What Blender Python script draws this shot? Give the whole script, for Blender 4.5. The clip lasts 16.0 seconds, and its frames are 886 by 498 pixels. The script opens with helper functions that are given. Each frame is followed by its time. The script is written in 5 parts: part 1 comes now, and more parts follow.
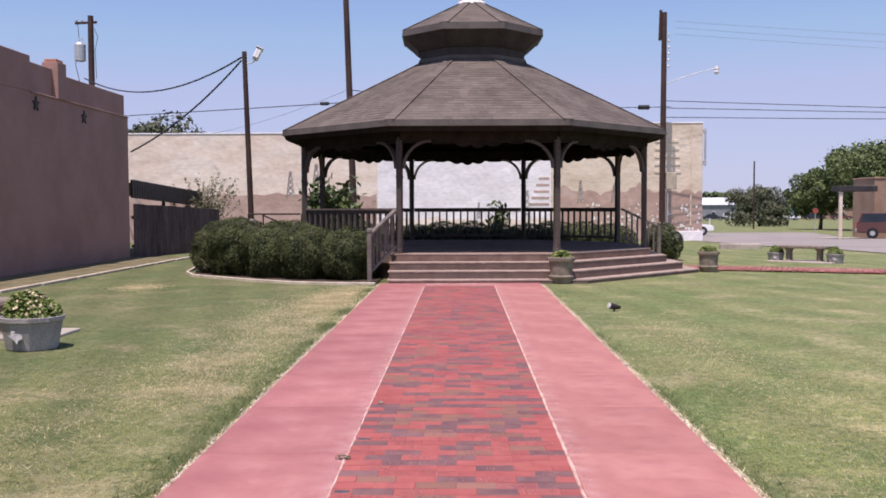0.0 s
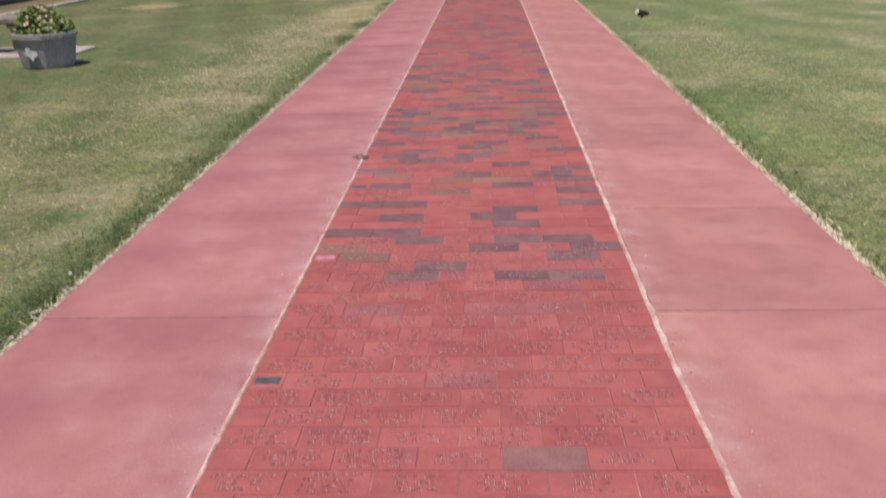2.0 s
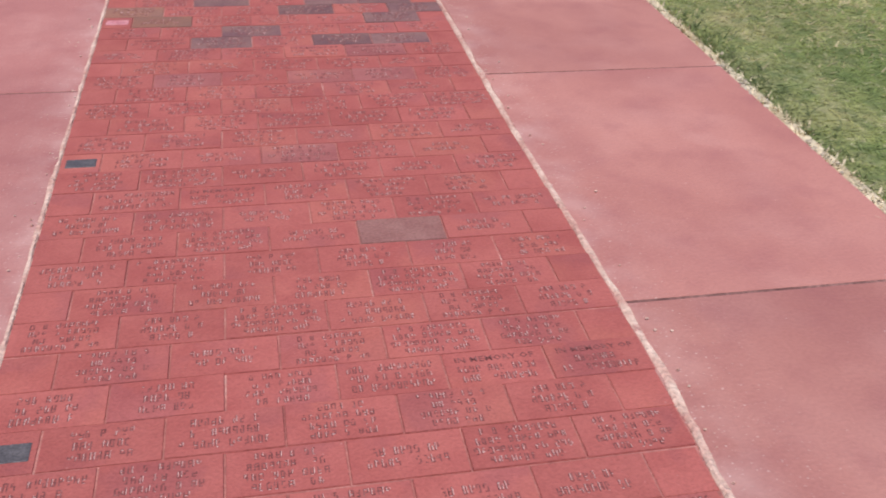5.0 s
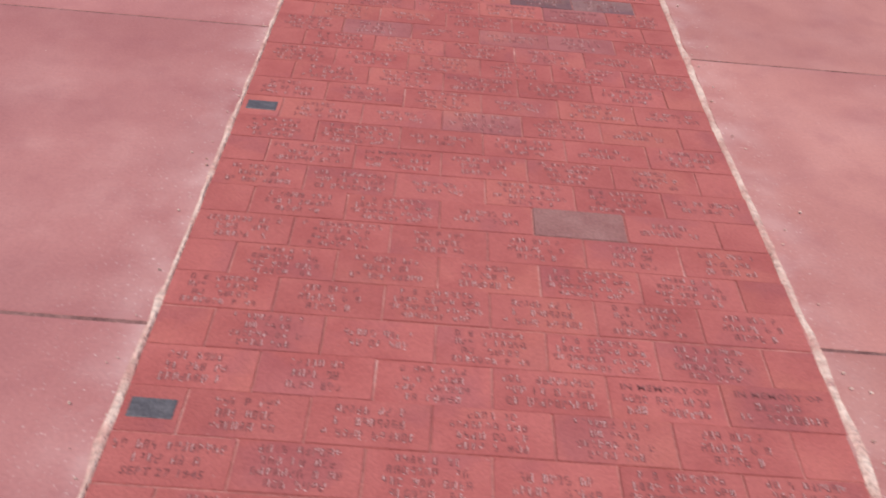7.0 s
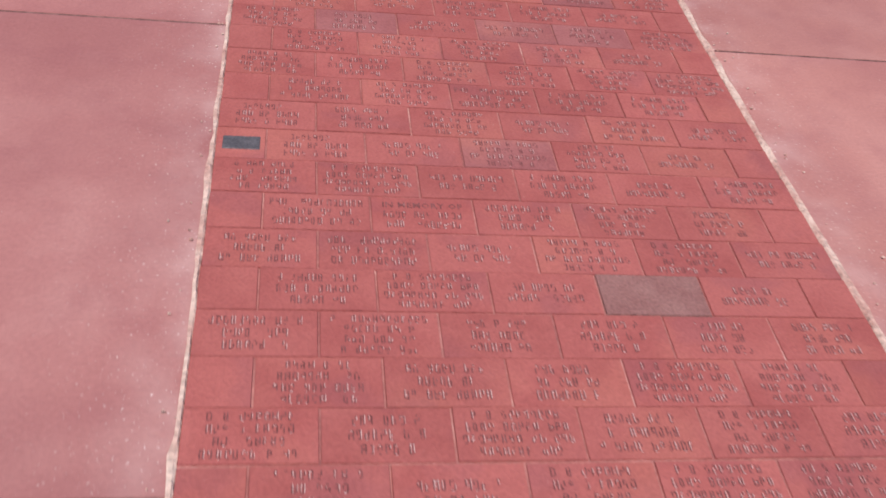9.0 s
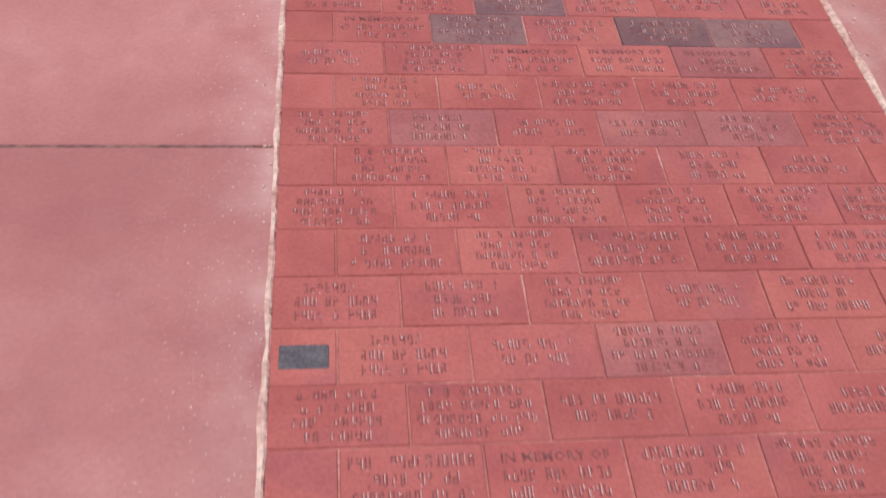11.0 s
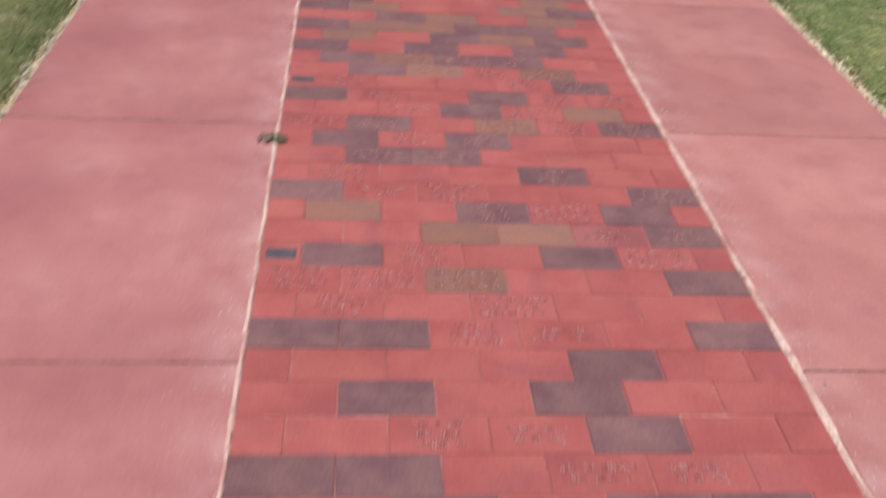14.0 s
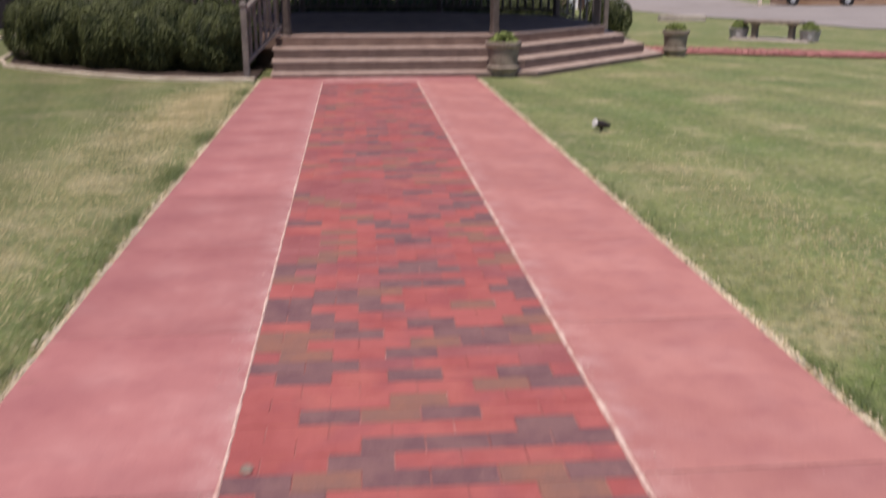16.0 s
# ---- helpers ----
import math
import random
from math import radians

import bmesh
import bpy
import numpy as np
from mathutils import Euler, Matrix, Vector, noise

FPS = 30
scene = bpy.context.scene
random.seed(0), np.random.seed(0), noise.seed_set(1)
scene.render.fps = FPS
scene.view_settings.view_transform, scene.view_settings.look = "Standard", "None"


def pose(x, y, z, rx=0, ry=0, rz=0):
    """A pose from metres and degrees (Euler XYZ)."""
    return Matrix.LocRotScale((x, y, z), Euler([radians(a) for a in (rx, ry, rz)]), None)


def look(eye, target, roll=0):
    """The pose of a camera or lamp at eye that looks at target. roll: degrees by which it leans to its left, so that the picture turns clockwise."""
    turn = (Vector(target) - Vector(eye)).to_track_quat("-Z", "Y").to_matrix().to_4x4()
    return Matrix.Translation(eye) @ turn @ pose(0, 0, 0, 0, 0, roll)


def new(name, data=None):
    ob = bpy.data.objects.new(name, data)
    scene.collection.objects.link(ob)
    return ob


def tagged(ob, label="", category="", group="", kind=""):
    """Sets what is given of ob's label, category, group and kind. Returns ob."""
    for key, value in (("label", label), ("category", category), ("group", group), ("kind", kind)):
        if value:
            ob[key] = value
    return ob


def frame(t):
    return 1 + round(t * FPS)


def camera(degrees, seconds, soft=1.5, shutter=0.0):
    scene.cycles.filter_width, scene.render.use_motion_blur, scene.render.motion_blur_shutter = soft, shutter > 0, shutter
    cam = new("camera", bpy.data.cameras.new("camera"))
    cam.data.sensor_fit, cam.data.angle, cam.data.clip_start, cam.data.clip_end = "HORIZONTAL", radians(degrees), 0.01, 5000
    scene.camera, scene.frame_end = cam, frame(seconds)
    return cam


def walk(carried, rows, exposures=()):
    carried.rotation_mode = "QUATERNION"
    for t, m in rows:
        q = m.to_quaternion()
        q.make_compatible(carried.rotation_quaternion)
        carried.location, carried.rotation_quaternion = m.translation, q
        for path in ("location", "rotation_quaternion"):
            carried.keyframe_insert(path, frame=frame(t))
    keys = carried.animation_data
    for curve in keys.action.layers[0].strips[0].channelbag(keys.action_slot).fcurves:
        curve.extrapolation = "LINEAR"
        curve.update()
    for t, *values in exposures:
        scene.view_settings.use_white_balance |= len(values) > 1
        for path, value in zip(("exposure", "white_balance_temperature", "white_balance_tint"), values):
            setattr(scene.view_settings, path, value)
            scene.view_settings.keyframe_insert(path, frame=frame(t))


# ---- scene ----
cam = camera(50.9, 16.0, soft=1.7, shutter=0.6)
PATH = [
    (0, (0.018, 0.547, 1.368), (-0.021, 2.545, 1.277), -0.2),
    (0.5, (0.018, 0.562, 1.364), (-0.019, 2.557, 1.24), -0.5),
    (1, (0.006, 0.536, 1.308), (-0.041, 2.521, 1.073), -0.4),
    (1.5, (0.035, 0.559, 1.265), (-0.057, 2.495, 0.773), -0.8),
    (2, (0.078, 0.583, 1.217), (-0.024, 2.467, 0.552), -1.7),
    (2.5, (0.085, 0.591, 1.198), (-0.005, 2.437, 0.435), -2.0),
    (3, (0.051, 0.588, 1.189), (-0.012, 2.415, 0.377), -1.7),
    (3.5, (-0.06, 0.585, 1.203), (0.118, 2.364, 0.319), 1.1),
    (4, (-0.123, 0.594, 1.197), (0.335, 2.262, 0.193), 4.2),
    (4.2, (-0.124, 0.620, 1.186), (0.337, 2.269, 0.151), 4.1),
    (6.5, (-0.084, 0.804, 1.159), (0.012, 2.415, -0.023), 3.9),
    (7, (-0.152, 0.877, 1.164), (-0.091, 2.463, -0.052), 5.8),
    (7.5, (-0.31, 0.959, 1.202), (-0.136, 2.544, -0.005), 6.3),
    (8, (-0.376, 1.063, 1.165), (-0.1, 2.604, -0.079), 9.1),
    (10.5, (-0.532, 1.972, 1.164), (-0.17, 3.285, -0.3), 10.4),
    (11, (-0.508, 2.138, 1.165), (-0.282, 3.429, -0.346), 6.9),
    (11.5, (-0.554, 2.295, 1.198), (-0.131, 3.524, -0.322), 12.9),
    (12, (-0.546, 2.384, 1.215), (-0.025, 3.699, -0.2), 11.8),
    (12.5, (-0.438, 2.545, 1.234), (-0.006, 3.976, -0.094), 7.5),
    (13, (-0.333, 2.682, 1.236), (-0.225, 4.192, -0.072), 3.8),
    (13.5, (-0.351, 2.844, 1.266), (-0.234, 4.359, -0.035), 4.7),
    (14, (-0.384, 3.062, 1.332), (-0.191, 4.699, 0.199), 4.7),
    (14.5, (-0.288, 3.353, 1.312), (0.026, 5.003, 0.227), 2.6),
    (15, (-0.233, 3.729, 1.378), (-0.217, 5.445, 0.349), -2.9),
    (15.5, (-0.281, 4.099, 1.39), (-0.163, 5.927, 0.588), -0.1),
    (16, (-0.2, 4.506, 1.413), (-0.021, 6.412, 0.834), 0.1),
]
EXPOSURE = [(0.0, 0.34, 6420, 25), (0.6, 0.34, 6420, 25), (1.5, 0.08, 6460, 18), (2.5, 0.01, 6400, 13.5), (8.5, 0.01, 6400, 13), (11.5, 0.02, 6480, 14.5), (12.5, 0.01, 6640, 17), (15.0, 0.01, 6680, 17), (16.0, 0.02, 6700, 20)]
walk(cam, [(t, look(eye, target, roll)) for t, eye, target, roll in PATH], EXPOSURE)

# ---------- world and sun ----------
SUN_TO = Vector((-0.12, -0.31, 0.945)).normalized()
world = bpy.data.worlds.new("sky")
scene.world = world
world.use_nodes = True
wn = world.node_tree.nodes
sky = wn.new("ShaderNodeTexSky")
sky.sky_type, sky.sun_disc = "NISHITA", False
sky.sun_elevation = math.asin(SUN_TO.z)
sky.sun_rotation = math.atan2(SUN_TO.x, SUN_TO.y)
sky.air_density, sky.dust_density, sky.ozone_density = 1.0, 0.25, 5.0
wn["Background"].inputs["Strength"].default_value = 0.115
haze = wn.new("ShaderNodeMix")  # soft cap on the horizon's glow
haze.data_type, haze.blend_type = "RGBA", "DARKEN"
haze.inputs["Factor"].default_value = 0.8
haze.inputs[7].default_value = (2.95, 3.7, 4.9, 1)
world.node_tree.links.new(sky.outputs[0], haze.inputs[6])
tint = wn.new("ShaderNodeMix")
tint.data_type, tint.blend_type = "RGBA", "MULTIPLY"
tint.inputs["Factor"].default_value = 1.0
tint.inputs[7].default_value = (1.05, 0.980, 1.01, 1)
world.node_tree.links.new(haze.outputs[2], tint.inputs[6])
world.node_tree.links.new(tint.outputs[2], wn["Background"].inputs["Color"])
sun_data = bpy.data.lights.new("sun", "SUN")
sun_data.energy, sun_data.angle, sun_data.color = 4.2, radians(0.6), (1.0, 0.95, 0.88)
sun = new("sun", sun_data)
sun.matrix_world = look((0, 0, 40), Vector((0, 0, 40)) - SUN_TO)


# ---------- materials ----------
def surf(name, a, b, scale=3.0, rough=0.8, bump=0.2, fine=60.0, contrast=0.25, metal=0.0, random_tint=0.0, spec=0.3, island=False, stretch=(1, 1, 1), third=None, spots=(), vary=False):
    """Two-scale noise surface: broad stains mix a and b, fine grain shifts the value and gives relief."""
    m = bpy.data.materials.new(name)
    m.use_nodes = True
    nt = m.node_tree
    n, l = nt.nodes, nt.links
    p = n["Principled BSDF"]
    p.inputs["Roughness"].default_value, p.inputs["Metallic"].default_value = rough, metal
    p.inputs["Specular IOR Level"].default_value = spec
    tc = n.new("ShaderNodeTexCoord")
    mp = n.new("ShaderNodeMapping")
    mp.inputs["Scale"].default_value = stretch
    l.new(tc.outputs["Object"], mp.inputs[0])
    if vary:
        off = n.new("ShaderNodeMath")
        off.operation, off.inputs[1].default_value = "MULTIPLY", 40.0
        l.new(n.new("ShaderNodeObjectInfo").outputs["Random"], off.inputs[0])
        l.new(off.outputs[0], mp.inputs["Location"])
    big = n.new("ShaderNodeTexNoise")
    big.inputs["Scale"].default_value, big.inputs["Detail"].default_value, big.inputs["Roughness"].default_value = scale, 6, 0.6
    l.new(mp.outputs[0], big.inputs[0])
    ramp = n.new("ShaderNodeValToRGB")
    ramp.color_ramp.elements[0].position, ramp.color_ramp.elements[1].position = 0.36, 0.60
    ramp.color_ramp.elements[0].color, ramp.color_ramp.elements[1].color = (*a, 1), (*b, 1)
    if third:
        e = ramp.color_ramp.elements.new(0.74)
        e.color = (*third, 1)
    l.new(big.outputs["Fac"], ramp.inputs[0])
    small = n.new("ShaderNodeTexNoise")
    small.inputs["Scale"].default_value, small.inputs["Detail"].default_value = fine, 4
    l.new(mp.outputs[0], small.inputs[0])
    rng = n.new("ShaderNodeMapRange")
    rng.inputs[1].default_value, rng.inputs[2].default_value = 0.3, 0.7
    rng.inputs[3].default_value, rng.inputs[4].default_value = 1 - contrast, 1 + contrast
    l.new(small.outputs["Fac"], rng.inputs[0])
    value = rng.outputs[0]
    if random_tint:
        src = n.new("ShaderNodeNewGeometry").outputs["Random Per Island"] if island else n.new("ShaderNodeObjectInfo").outputs["Random"]
        r2 = n.new("ShaderNodeMapRange")
        r2.inputs[3].default_value, r2.inputs[4].default_value = 1 - random_tint, 1 + random_tint
        l.new(src, r2.inputs[0])
        mu = n.new("ShaderNodeMath")
        mu.operation = "MULTIPLY"
        l.new(value, mu.inputs[0]), l.new(r2.outputs[0], mu.inputs[1])
        value = mu.outputs[0]
    colour = ramp.outputs[0]
    for k, (tone, size, start, strength, *soft_edge) in enumerate(spots):
        sn = n.new("ShaderNodeTexNoise")
        sn.inputs["Scale"].default_value, sn.inputs["Detail"].default_value = size, 3
        shift = n.new("ShaderNodeMapping")
        shift.inputs["Location"].default_value = (7.3 * (k + 1), 3.1 * k, 0)
        l.new(mp.outputs[0], shift.inputs[0]), l.new(shift.outputs[0], sn.inputs[0])
        lim = n.new("ShaderNodeMapRange")
        lim.inputs[1].default_value, lim.inputs[2].default_value, lim.inputs[4].default_value = start, start + (soft_edge[0] if soft_edge else 0.09), strength
        l.new(sn.outputs["Fac"], lim.inputs[0])
        mix = n.new("ShaderNodeMix")
        mix.data_type = "RGBA"
        mix.inputs[7].default_value = (*tone, 1)
        l.new(lim.outputs[0], mix.inputs[0]), l.new(colour, mix.inputs[6])
        colour = mix.outputs[2]
    hsv = n.new("ShaderNodeHueSaturation")
    l.new(colour, hsv.inputs["Color"]), l.new(value, hsv.inputs["Value"])
    l.new(hsv.outputs[0], p.inputs["Base Color"])
    if bump:
        bp = n.new("ShaderNodeBump")
        bp.inputs["Strength"].default_value, bp.inputs["Distance"].default_value = bump, 0.02
        l.new(small.outputs["Fac"], bp.inputs["Height"])
        l.new(bp.outputs[0], p.inputs["Normal"])
    return m


def leaf_mat(name, dark, light, patch=0.6, tint=0.35):
    m = surf(name, dark, light, scale=patch, rough=0.6, bump=0, contrast=0.15, random_tint=tint, island=True, spec=0.25)
    p = m.node_tree.nodes["Principled BSDF"]
    p.inputs["Subsurface Weight"].default_value = 0.0
    return m


M = {}
TURF = (((0.31, 0.26, 0.145), 1.3, 0.55, 0.55, 0.12), ((0.095, 0.135, 0.042), 0.9, 0.50, 0.55, 0.12), ((0.33, 0.29, 0.17), 8.0, 0.55, 0.32, 0.12), ((0.070, 0.105, 0.034), 14.0, 0.50, 0.5, 0.12), ((0.40, 0.36, 0.23), 33.0, 0.60, 0.4, 0.08))
M["lawn"] = surf("lawn", (0.118, 0.147, 0.045), (0.182, 0.185, 0.074), scale=0.5, rough=0.95, bump=0.6, fine=30, contrast=0.22, third=(0.34, 0.28, 0.155), spots=TURF)
M["blade"] = surf("grass_blade", (0.150, 0.188, 0.060), (0.230, 0.232, 0.096), scale=0.5, rough=0.75, bump=0, fine=9, contrast=0.10, random_tint=0.14, island=True, third=(0.40, 0.33, 0.19), spots=TURF)


def mown(m):
    """Mowing swaths along the walk; the lawn dries out towards its sunnier side."""
    nt = m.node_tree
    n, l = nt.nodes, nt.links
    p = n["Principled BSDF"]
    old = p.inputs["Base Color"].links[0].from_socket
    sep = n.new("ShaderNodeSeparateXYZ")
    l.new(n.new("ShaderNodeTexCoord").outputs["Object"], sep.inputs[0])
    wave = n.new("ShaderNodeTexWave")
    wave.inputs["Scale"].default_value, wave.inputs["Distortion"].default_value, wave.inputs["Detail Scale"].default_value = 0.34, 2.2, 0.6
    mp = n.new("ShaderNodeMapping")
    mp.inputs["Rotation"].default_value = (0, 0, radians(-14))
    l.new(n.new("ShaderNodeTexCoord").outputs["Object"], mp.inputs[0]), l.new(mp.outputs[0], wave.inputs[0])
    sw = n.new("ShaderNodeMapRange")
    sw.inputs[3].default_value, sw.inputs[4].default_value = 0.92, 1.07
    l.new(wave.outputs["Fac"], sw.inputs[0])
    dry = n.new("ShaderNodeMapRange")
    dry.inputs[1].default_value, dry.inputs[2].default_value = -4.0, 3.0
    dry.inputs[3].default_value, dry.inputs[4].default_value = 0.80, 1.14
    l.new(sep.outputs[0], dry.inputs[0])
    mul = n.new("ShaderNodeMath")
    mul.operation = "MULTIPLY"
    l.new(sw.outputs[0], mul.inputs[0]), l.new(dry.outputs[0], mul.inputs[1])
    near, far, strip, band = (n.new(k) for k in ("ShaderNodeMapRange", "ShaderNodeMapRange", "ShaderNodeMath", "ShaderNodeMath"))
    near.inputs[1].default_value, near.inputs[2].default_value = -3.1, -1.95
    far.inputs[1].default_value, far.inputs[2].default_value = -1.45, -1.75
    l.new(sep.outputs[0], near.inputs[0]), l.new(sep.outputs[0], far.inputs[0])
    strip.operation = band.operation = "MULTIPLY"
    l.new(near.outputs[0], strip.inputs[0]), l.new(far.outputs[0], strip.inputs[1])
    worn = n.new("ShaderNodeTexNoise")
    worn.inputs["Scale"].default_value, worn.inputs["Detail"].default_value = 1.5, 5
    l.new(n.new("ShaderNodeTexCoord").outputs["Object"], worn.inputs[0])
    lim = n.new("ShaderNodeMapRange")
    lim.inputs[1].default_value, lim.inputs[2].default_value, lim.inputs[4].default_value = 0.47, 0.66, 0.55
    l.new(worn.outputs["Fac"], lim.inputs[0])
    l.new(strip.outputs[0], band.inputs[0]), l.new(lim.outputs[0], band.inputs[1])
    dried = n.new("ShaderNodeMix")
    dried.data_type = "RGBA"
    dried.inputs[7].default_value = (0.40, 0.34, 0.205, 1)
    l.new(band.outputs[0], dried.inputs[0]), l.new(old, dried.inputs[6])
    hsv = n.new("ShaderNodeHueSaturation")
    l.new(dried.outputs[2], hsv.inputs["Color"]), l.new(mul.outputs[0], hsv.inputs["Value"])
    l.new(hsv.outputs[0], p.inputs["Base Color"])


mown(M["lawn"]), mown(M["blade"])


def thin(m):
    """Lets light through a leaf blade, so that both of its sides are lit."""
    n, l = m.node_tree.nodes, m.node_tree.links
    p = n["Principled BSDF"]
    through_leaf, both = n.new("ShaderNodeBsdfTranslucent"), n.new("ShaderNodeAddShader")
    l.new(p.inputs["Base Color"].links[0].from_socket, through_leaf.inputs["Color"])
    l.new(p.outputs[0], both.inputs[0]), l.new(through_leaf.outputs[0], both.inputs[1])
    l.new(both.outputs[0], n["Material Output"].inputs["Surface"])


M["path_brick"] = surf("worn_path_brick", (0.27, 0.10, 0.085), (0.36, 0.16, 0.13), scale=2, rough=0.9, bump=0.3, fine=60, contrast=0.15, random_tint=0.25, island=True)
M["tuft"] = surf("edge_grass", (0.055, 0.078, 0.028), (0.115, 0.135, 0.055), scale=3, rough=0.75, bump=0, fine=20, contrast=0.15, random_tint=0.3, island=True)
M["dry_blade"] = surf("dry_blade", (0.24, 0.21, 0.112), (0.34, 0.29, 0.175), scale=3, rough=0.9, bump=0, fine=20, contrast=0.15, random_tint=0.2, island=True)
M["straw"] = surf("dry_straw", (0.50, 0.40, 0.25), (0.68, 0.58, 0.42), scale=5, rough=0.9, bump=0, fine=30, contrast=0.2, random_tint=0.4, island=True)
for key in ("blade", "tuft", "dry_blade"):
    thin(M[key])
M["mulch"] = surf("dark_mulch", (0.045, 0.030, 0.022), (0.085, 0.060, 0.045), scale=4, rough=1, bump=0.8, fine=25, contrast=0.35)
M["soil"] = surf("soil", (0.115, 0.105, 0.052), (0.20, 0.160, 0.088), scale=2, rough=1, bump=0.8, fine=25, contrast=0.35)
STAINS = (((0.26, 0.090, 0.092), 2.1, 0.48, 0.40, 0.25), ((0.54, 0.30, 0.265), 3.4, 0.50, 0.22, 0.25), ((0.28, 0.098, 0.100), 8.0, 0.50, 0.30, 0.2), ((0.66, 0.48, 0.44), 90.0, 0.72, 0.6))
M["red_concrete"] = surf("red_concrete", (0.315, 0.115, 0.108), (0.400, 0.166, 0.150), scale=1.0, rough=0.85, bump=0.18, fine=120, contrast=0.06, random_tint=0.07, third=(0.50, 0.255, 0.225), spots=STAINS)
M["faded_concrete"] = surf("faded_red_concrete", (0.362, 0.145, 0.124), (0.446, 0.198, 0.166), scale=1.0, rough=0.85, bump=0.18, fine=120, contrast=0.06, random_tint=0.07, third=(0.53, 0.285, 0.245), spots=STAINS)


def dusted(m):
    """Pale mortar dust and spatter on the slabs, thickest beside the brick strip."""
    n, l = m.node_tree.nodes, m.node_tree.links
    p = n["Principled BSDF"]
    old = p.inputs["Base Color"].links[0].from_socket
    tc, sep, side = n.new("ShaderNodeTexCoord"), n.new("ShaderNodeSeparateXYZ"), n.new("ShaderNodeMath")
    side.operation = "ABSOLUTE"
    l.new(tc.outputs["Object"], sep.inputs[0]), l.new(sep.outputs[0], side.inputs[0])
    colour = old
    for tone, size, lo, hi, reach, top in (((0.60, 0.40, 0.36), 7.0, 0.40, 0.70, 0.13, 0.50), ((0.78, 0.64, 0.59), 150.0, 0.645, 0.71, 0.28, 0.75)):
        near, tex, lim, mul, mix = (n.new(k) for k in ("ShaderNodeMapRange", "ShaderNodeTexNoise", "ShaderNodeMapRange", "ShaderNodeMath", "ShaderNodeMix"))
        near.inputs[1].default_value, near.inputs[2].default_value = 0.61 + reach, 0.61
        l.new(side.outputs[0], near.inputs[0])
        tex.inputs["Scale"].default_value, tex.inputs["Detail"].default_value = size, 4
        l.new(tc.outputs["Object"], tex.inputs[0])
        lim.inputs[1].default_value, lim.inputs[2].default_value, lim.inputs[4].default_value = lo, hi, top
        l.new(tex.outputs["Fac"], lim.inputs[0])
        mul.operation = "MULTIPLY"
        l.new(near.outputs[0], mul.inputs[0]), l.new(lim.outputs[0], mul.inputs[1])
        mix.data_type = "RGBA"
        mix.inputs[7].default_value = (*tone, 1)
        l.new(mul.outputs[0], mix.inputs[0]), l.new(colour, mix.inputs[6])
        colour = mix.outputs[2]
    l.new(colour, p.inputs["Base Color"])


dusted(M["red_concrete"]), dusted(M["faded_concrete"])
M["joint"] = surf("pale_mortar", (0.50, 0.27, 0.22), (0.70, 0.52, 0.42), scale=9, rough=0.95, bump=0.6, fine=90, contrast=0.2, third=(0.42, 0.19, 0.165))
M["bedding"] = surf("bedding", (0.27, 0.10, 0.09), (0.43, 0.22, 0.19), scale=7, rough=1, bump=0.5, fine=90, contrast=0.3)
BRICK = {
    "r": surf("red_brick", (0.330, 0.083, 0.073), (0.395, 0.112, 0.097), scale=5, rough=0.85, bump=0.3, fine=170, contrast=0.10, random_tint=0.05, spots=(((0.24, 0.075, 0.085), 6.0, 0.56, 0.3), ((0.46, 0.15, 0.11), 3.1, 0.56, 0.32), ((0.55, 0.36, 0.32), 150.0, 0.72, 0.5)), vary=True),
    "u": surf("plum_brick", (0.272, 0.083, 0.080), (0.325, 0.112, 0.105), scale=5, rough=0.85, bump=0.3, fine=170, contrast=0.12, random_tint=0.06, spots=(((0.24, 0.075, 0.085), 6.0, 0.56, 0.4), ((0.46, 0.15, 0.11), 3.1, 0.56, 0.45), ((0.55, 0.36, 0.32), 150.0, 0.72, 0.5)), vary=True),
    "D": surf("dark_brick", (0.158, 0.078, 0.082), (0.215, 0.112, 0.104), scale=9, rough=0.8, bump=0.3, fine=170, contrast=0.15, random_tint=0.11, vary=True, spots=(((0.25, 0.13, 0.11), 14.0, 0.56, 0.3),)),
    "o": surf("tan_brick", (0.295, 0.134, 0.092), (0.238, 0.122, 0.096), scale=8, rough=0.85, bump=0.3, fine=170, contrast=0.15, random_tint=0.15),
    "g": surf("grey_brick", (0.245, 0.105, 0.094), (0.300, 0.145, 0.128), scale=12, rough=0.9, bump=0.4, fine=170, contrast=0.18),
}
M["joint_dirt"] = surf("dirt_in_slab_joints", (0.14, 0.065, 0.058), (0.26, 0.13, 0.115), scale=9, rough=1, bump=0.5, fine=90, contrast=0.3)
M["joint_sand"] = surf("joint_sand", (0.27, 0.090, 0.082), (0.42, 0.175, 0.150), scale=6, rough=0.95, bump=0.3, fine=120, contrast=0.2, third=(0.64, 0.42, 0.37))
# Pale colour for the sunlit edges of the letter grooves, a painted highlight.
M["letter_highlight"] = surf("painted_letter_highlight", (0.46, 0.25, 0.23), (0.66, 0.47, 0.43), scale=60, rough=0.95, bump=0.3, fine=200, contrast=0.2)
# No grooves are cut: their shade is the dark colour, glints the third tone.
M["letters"] = surf("engraved_letter_shade", (0.170, 0.054, 0.052), (0.245, 0.086, 0.081), scale=70, rough=0.9, bump=0.5, fine=260, contrast=0.3, stretch=(1, 0.6, 1), third=(0.40, 0.19, 0.17))
M["plaque"] = surf("plaque_metal", (0.095, 0.085, 0.090), (0.140, 0.125, 0.128), scale=30, rough=0.5, bump=0.2, fine=200, metal=0.3)
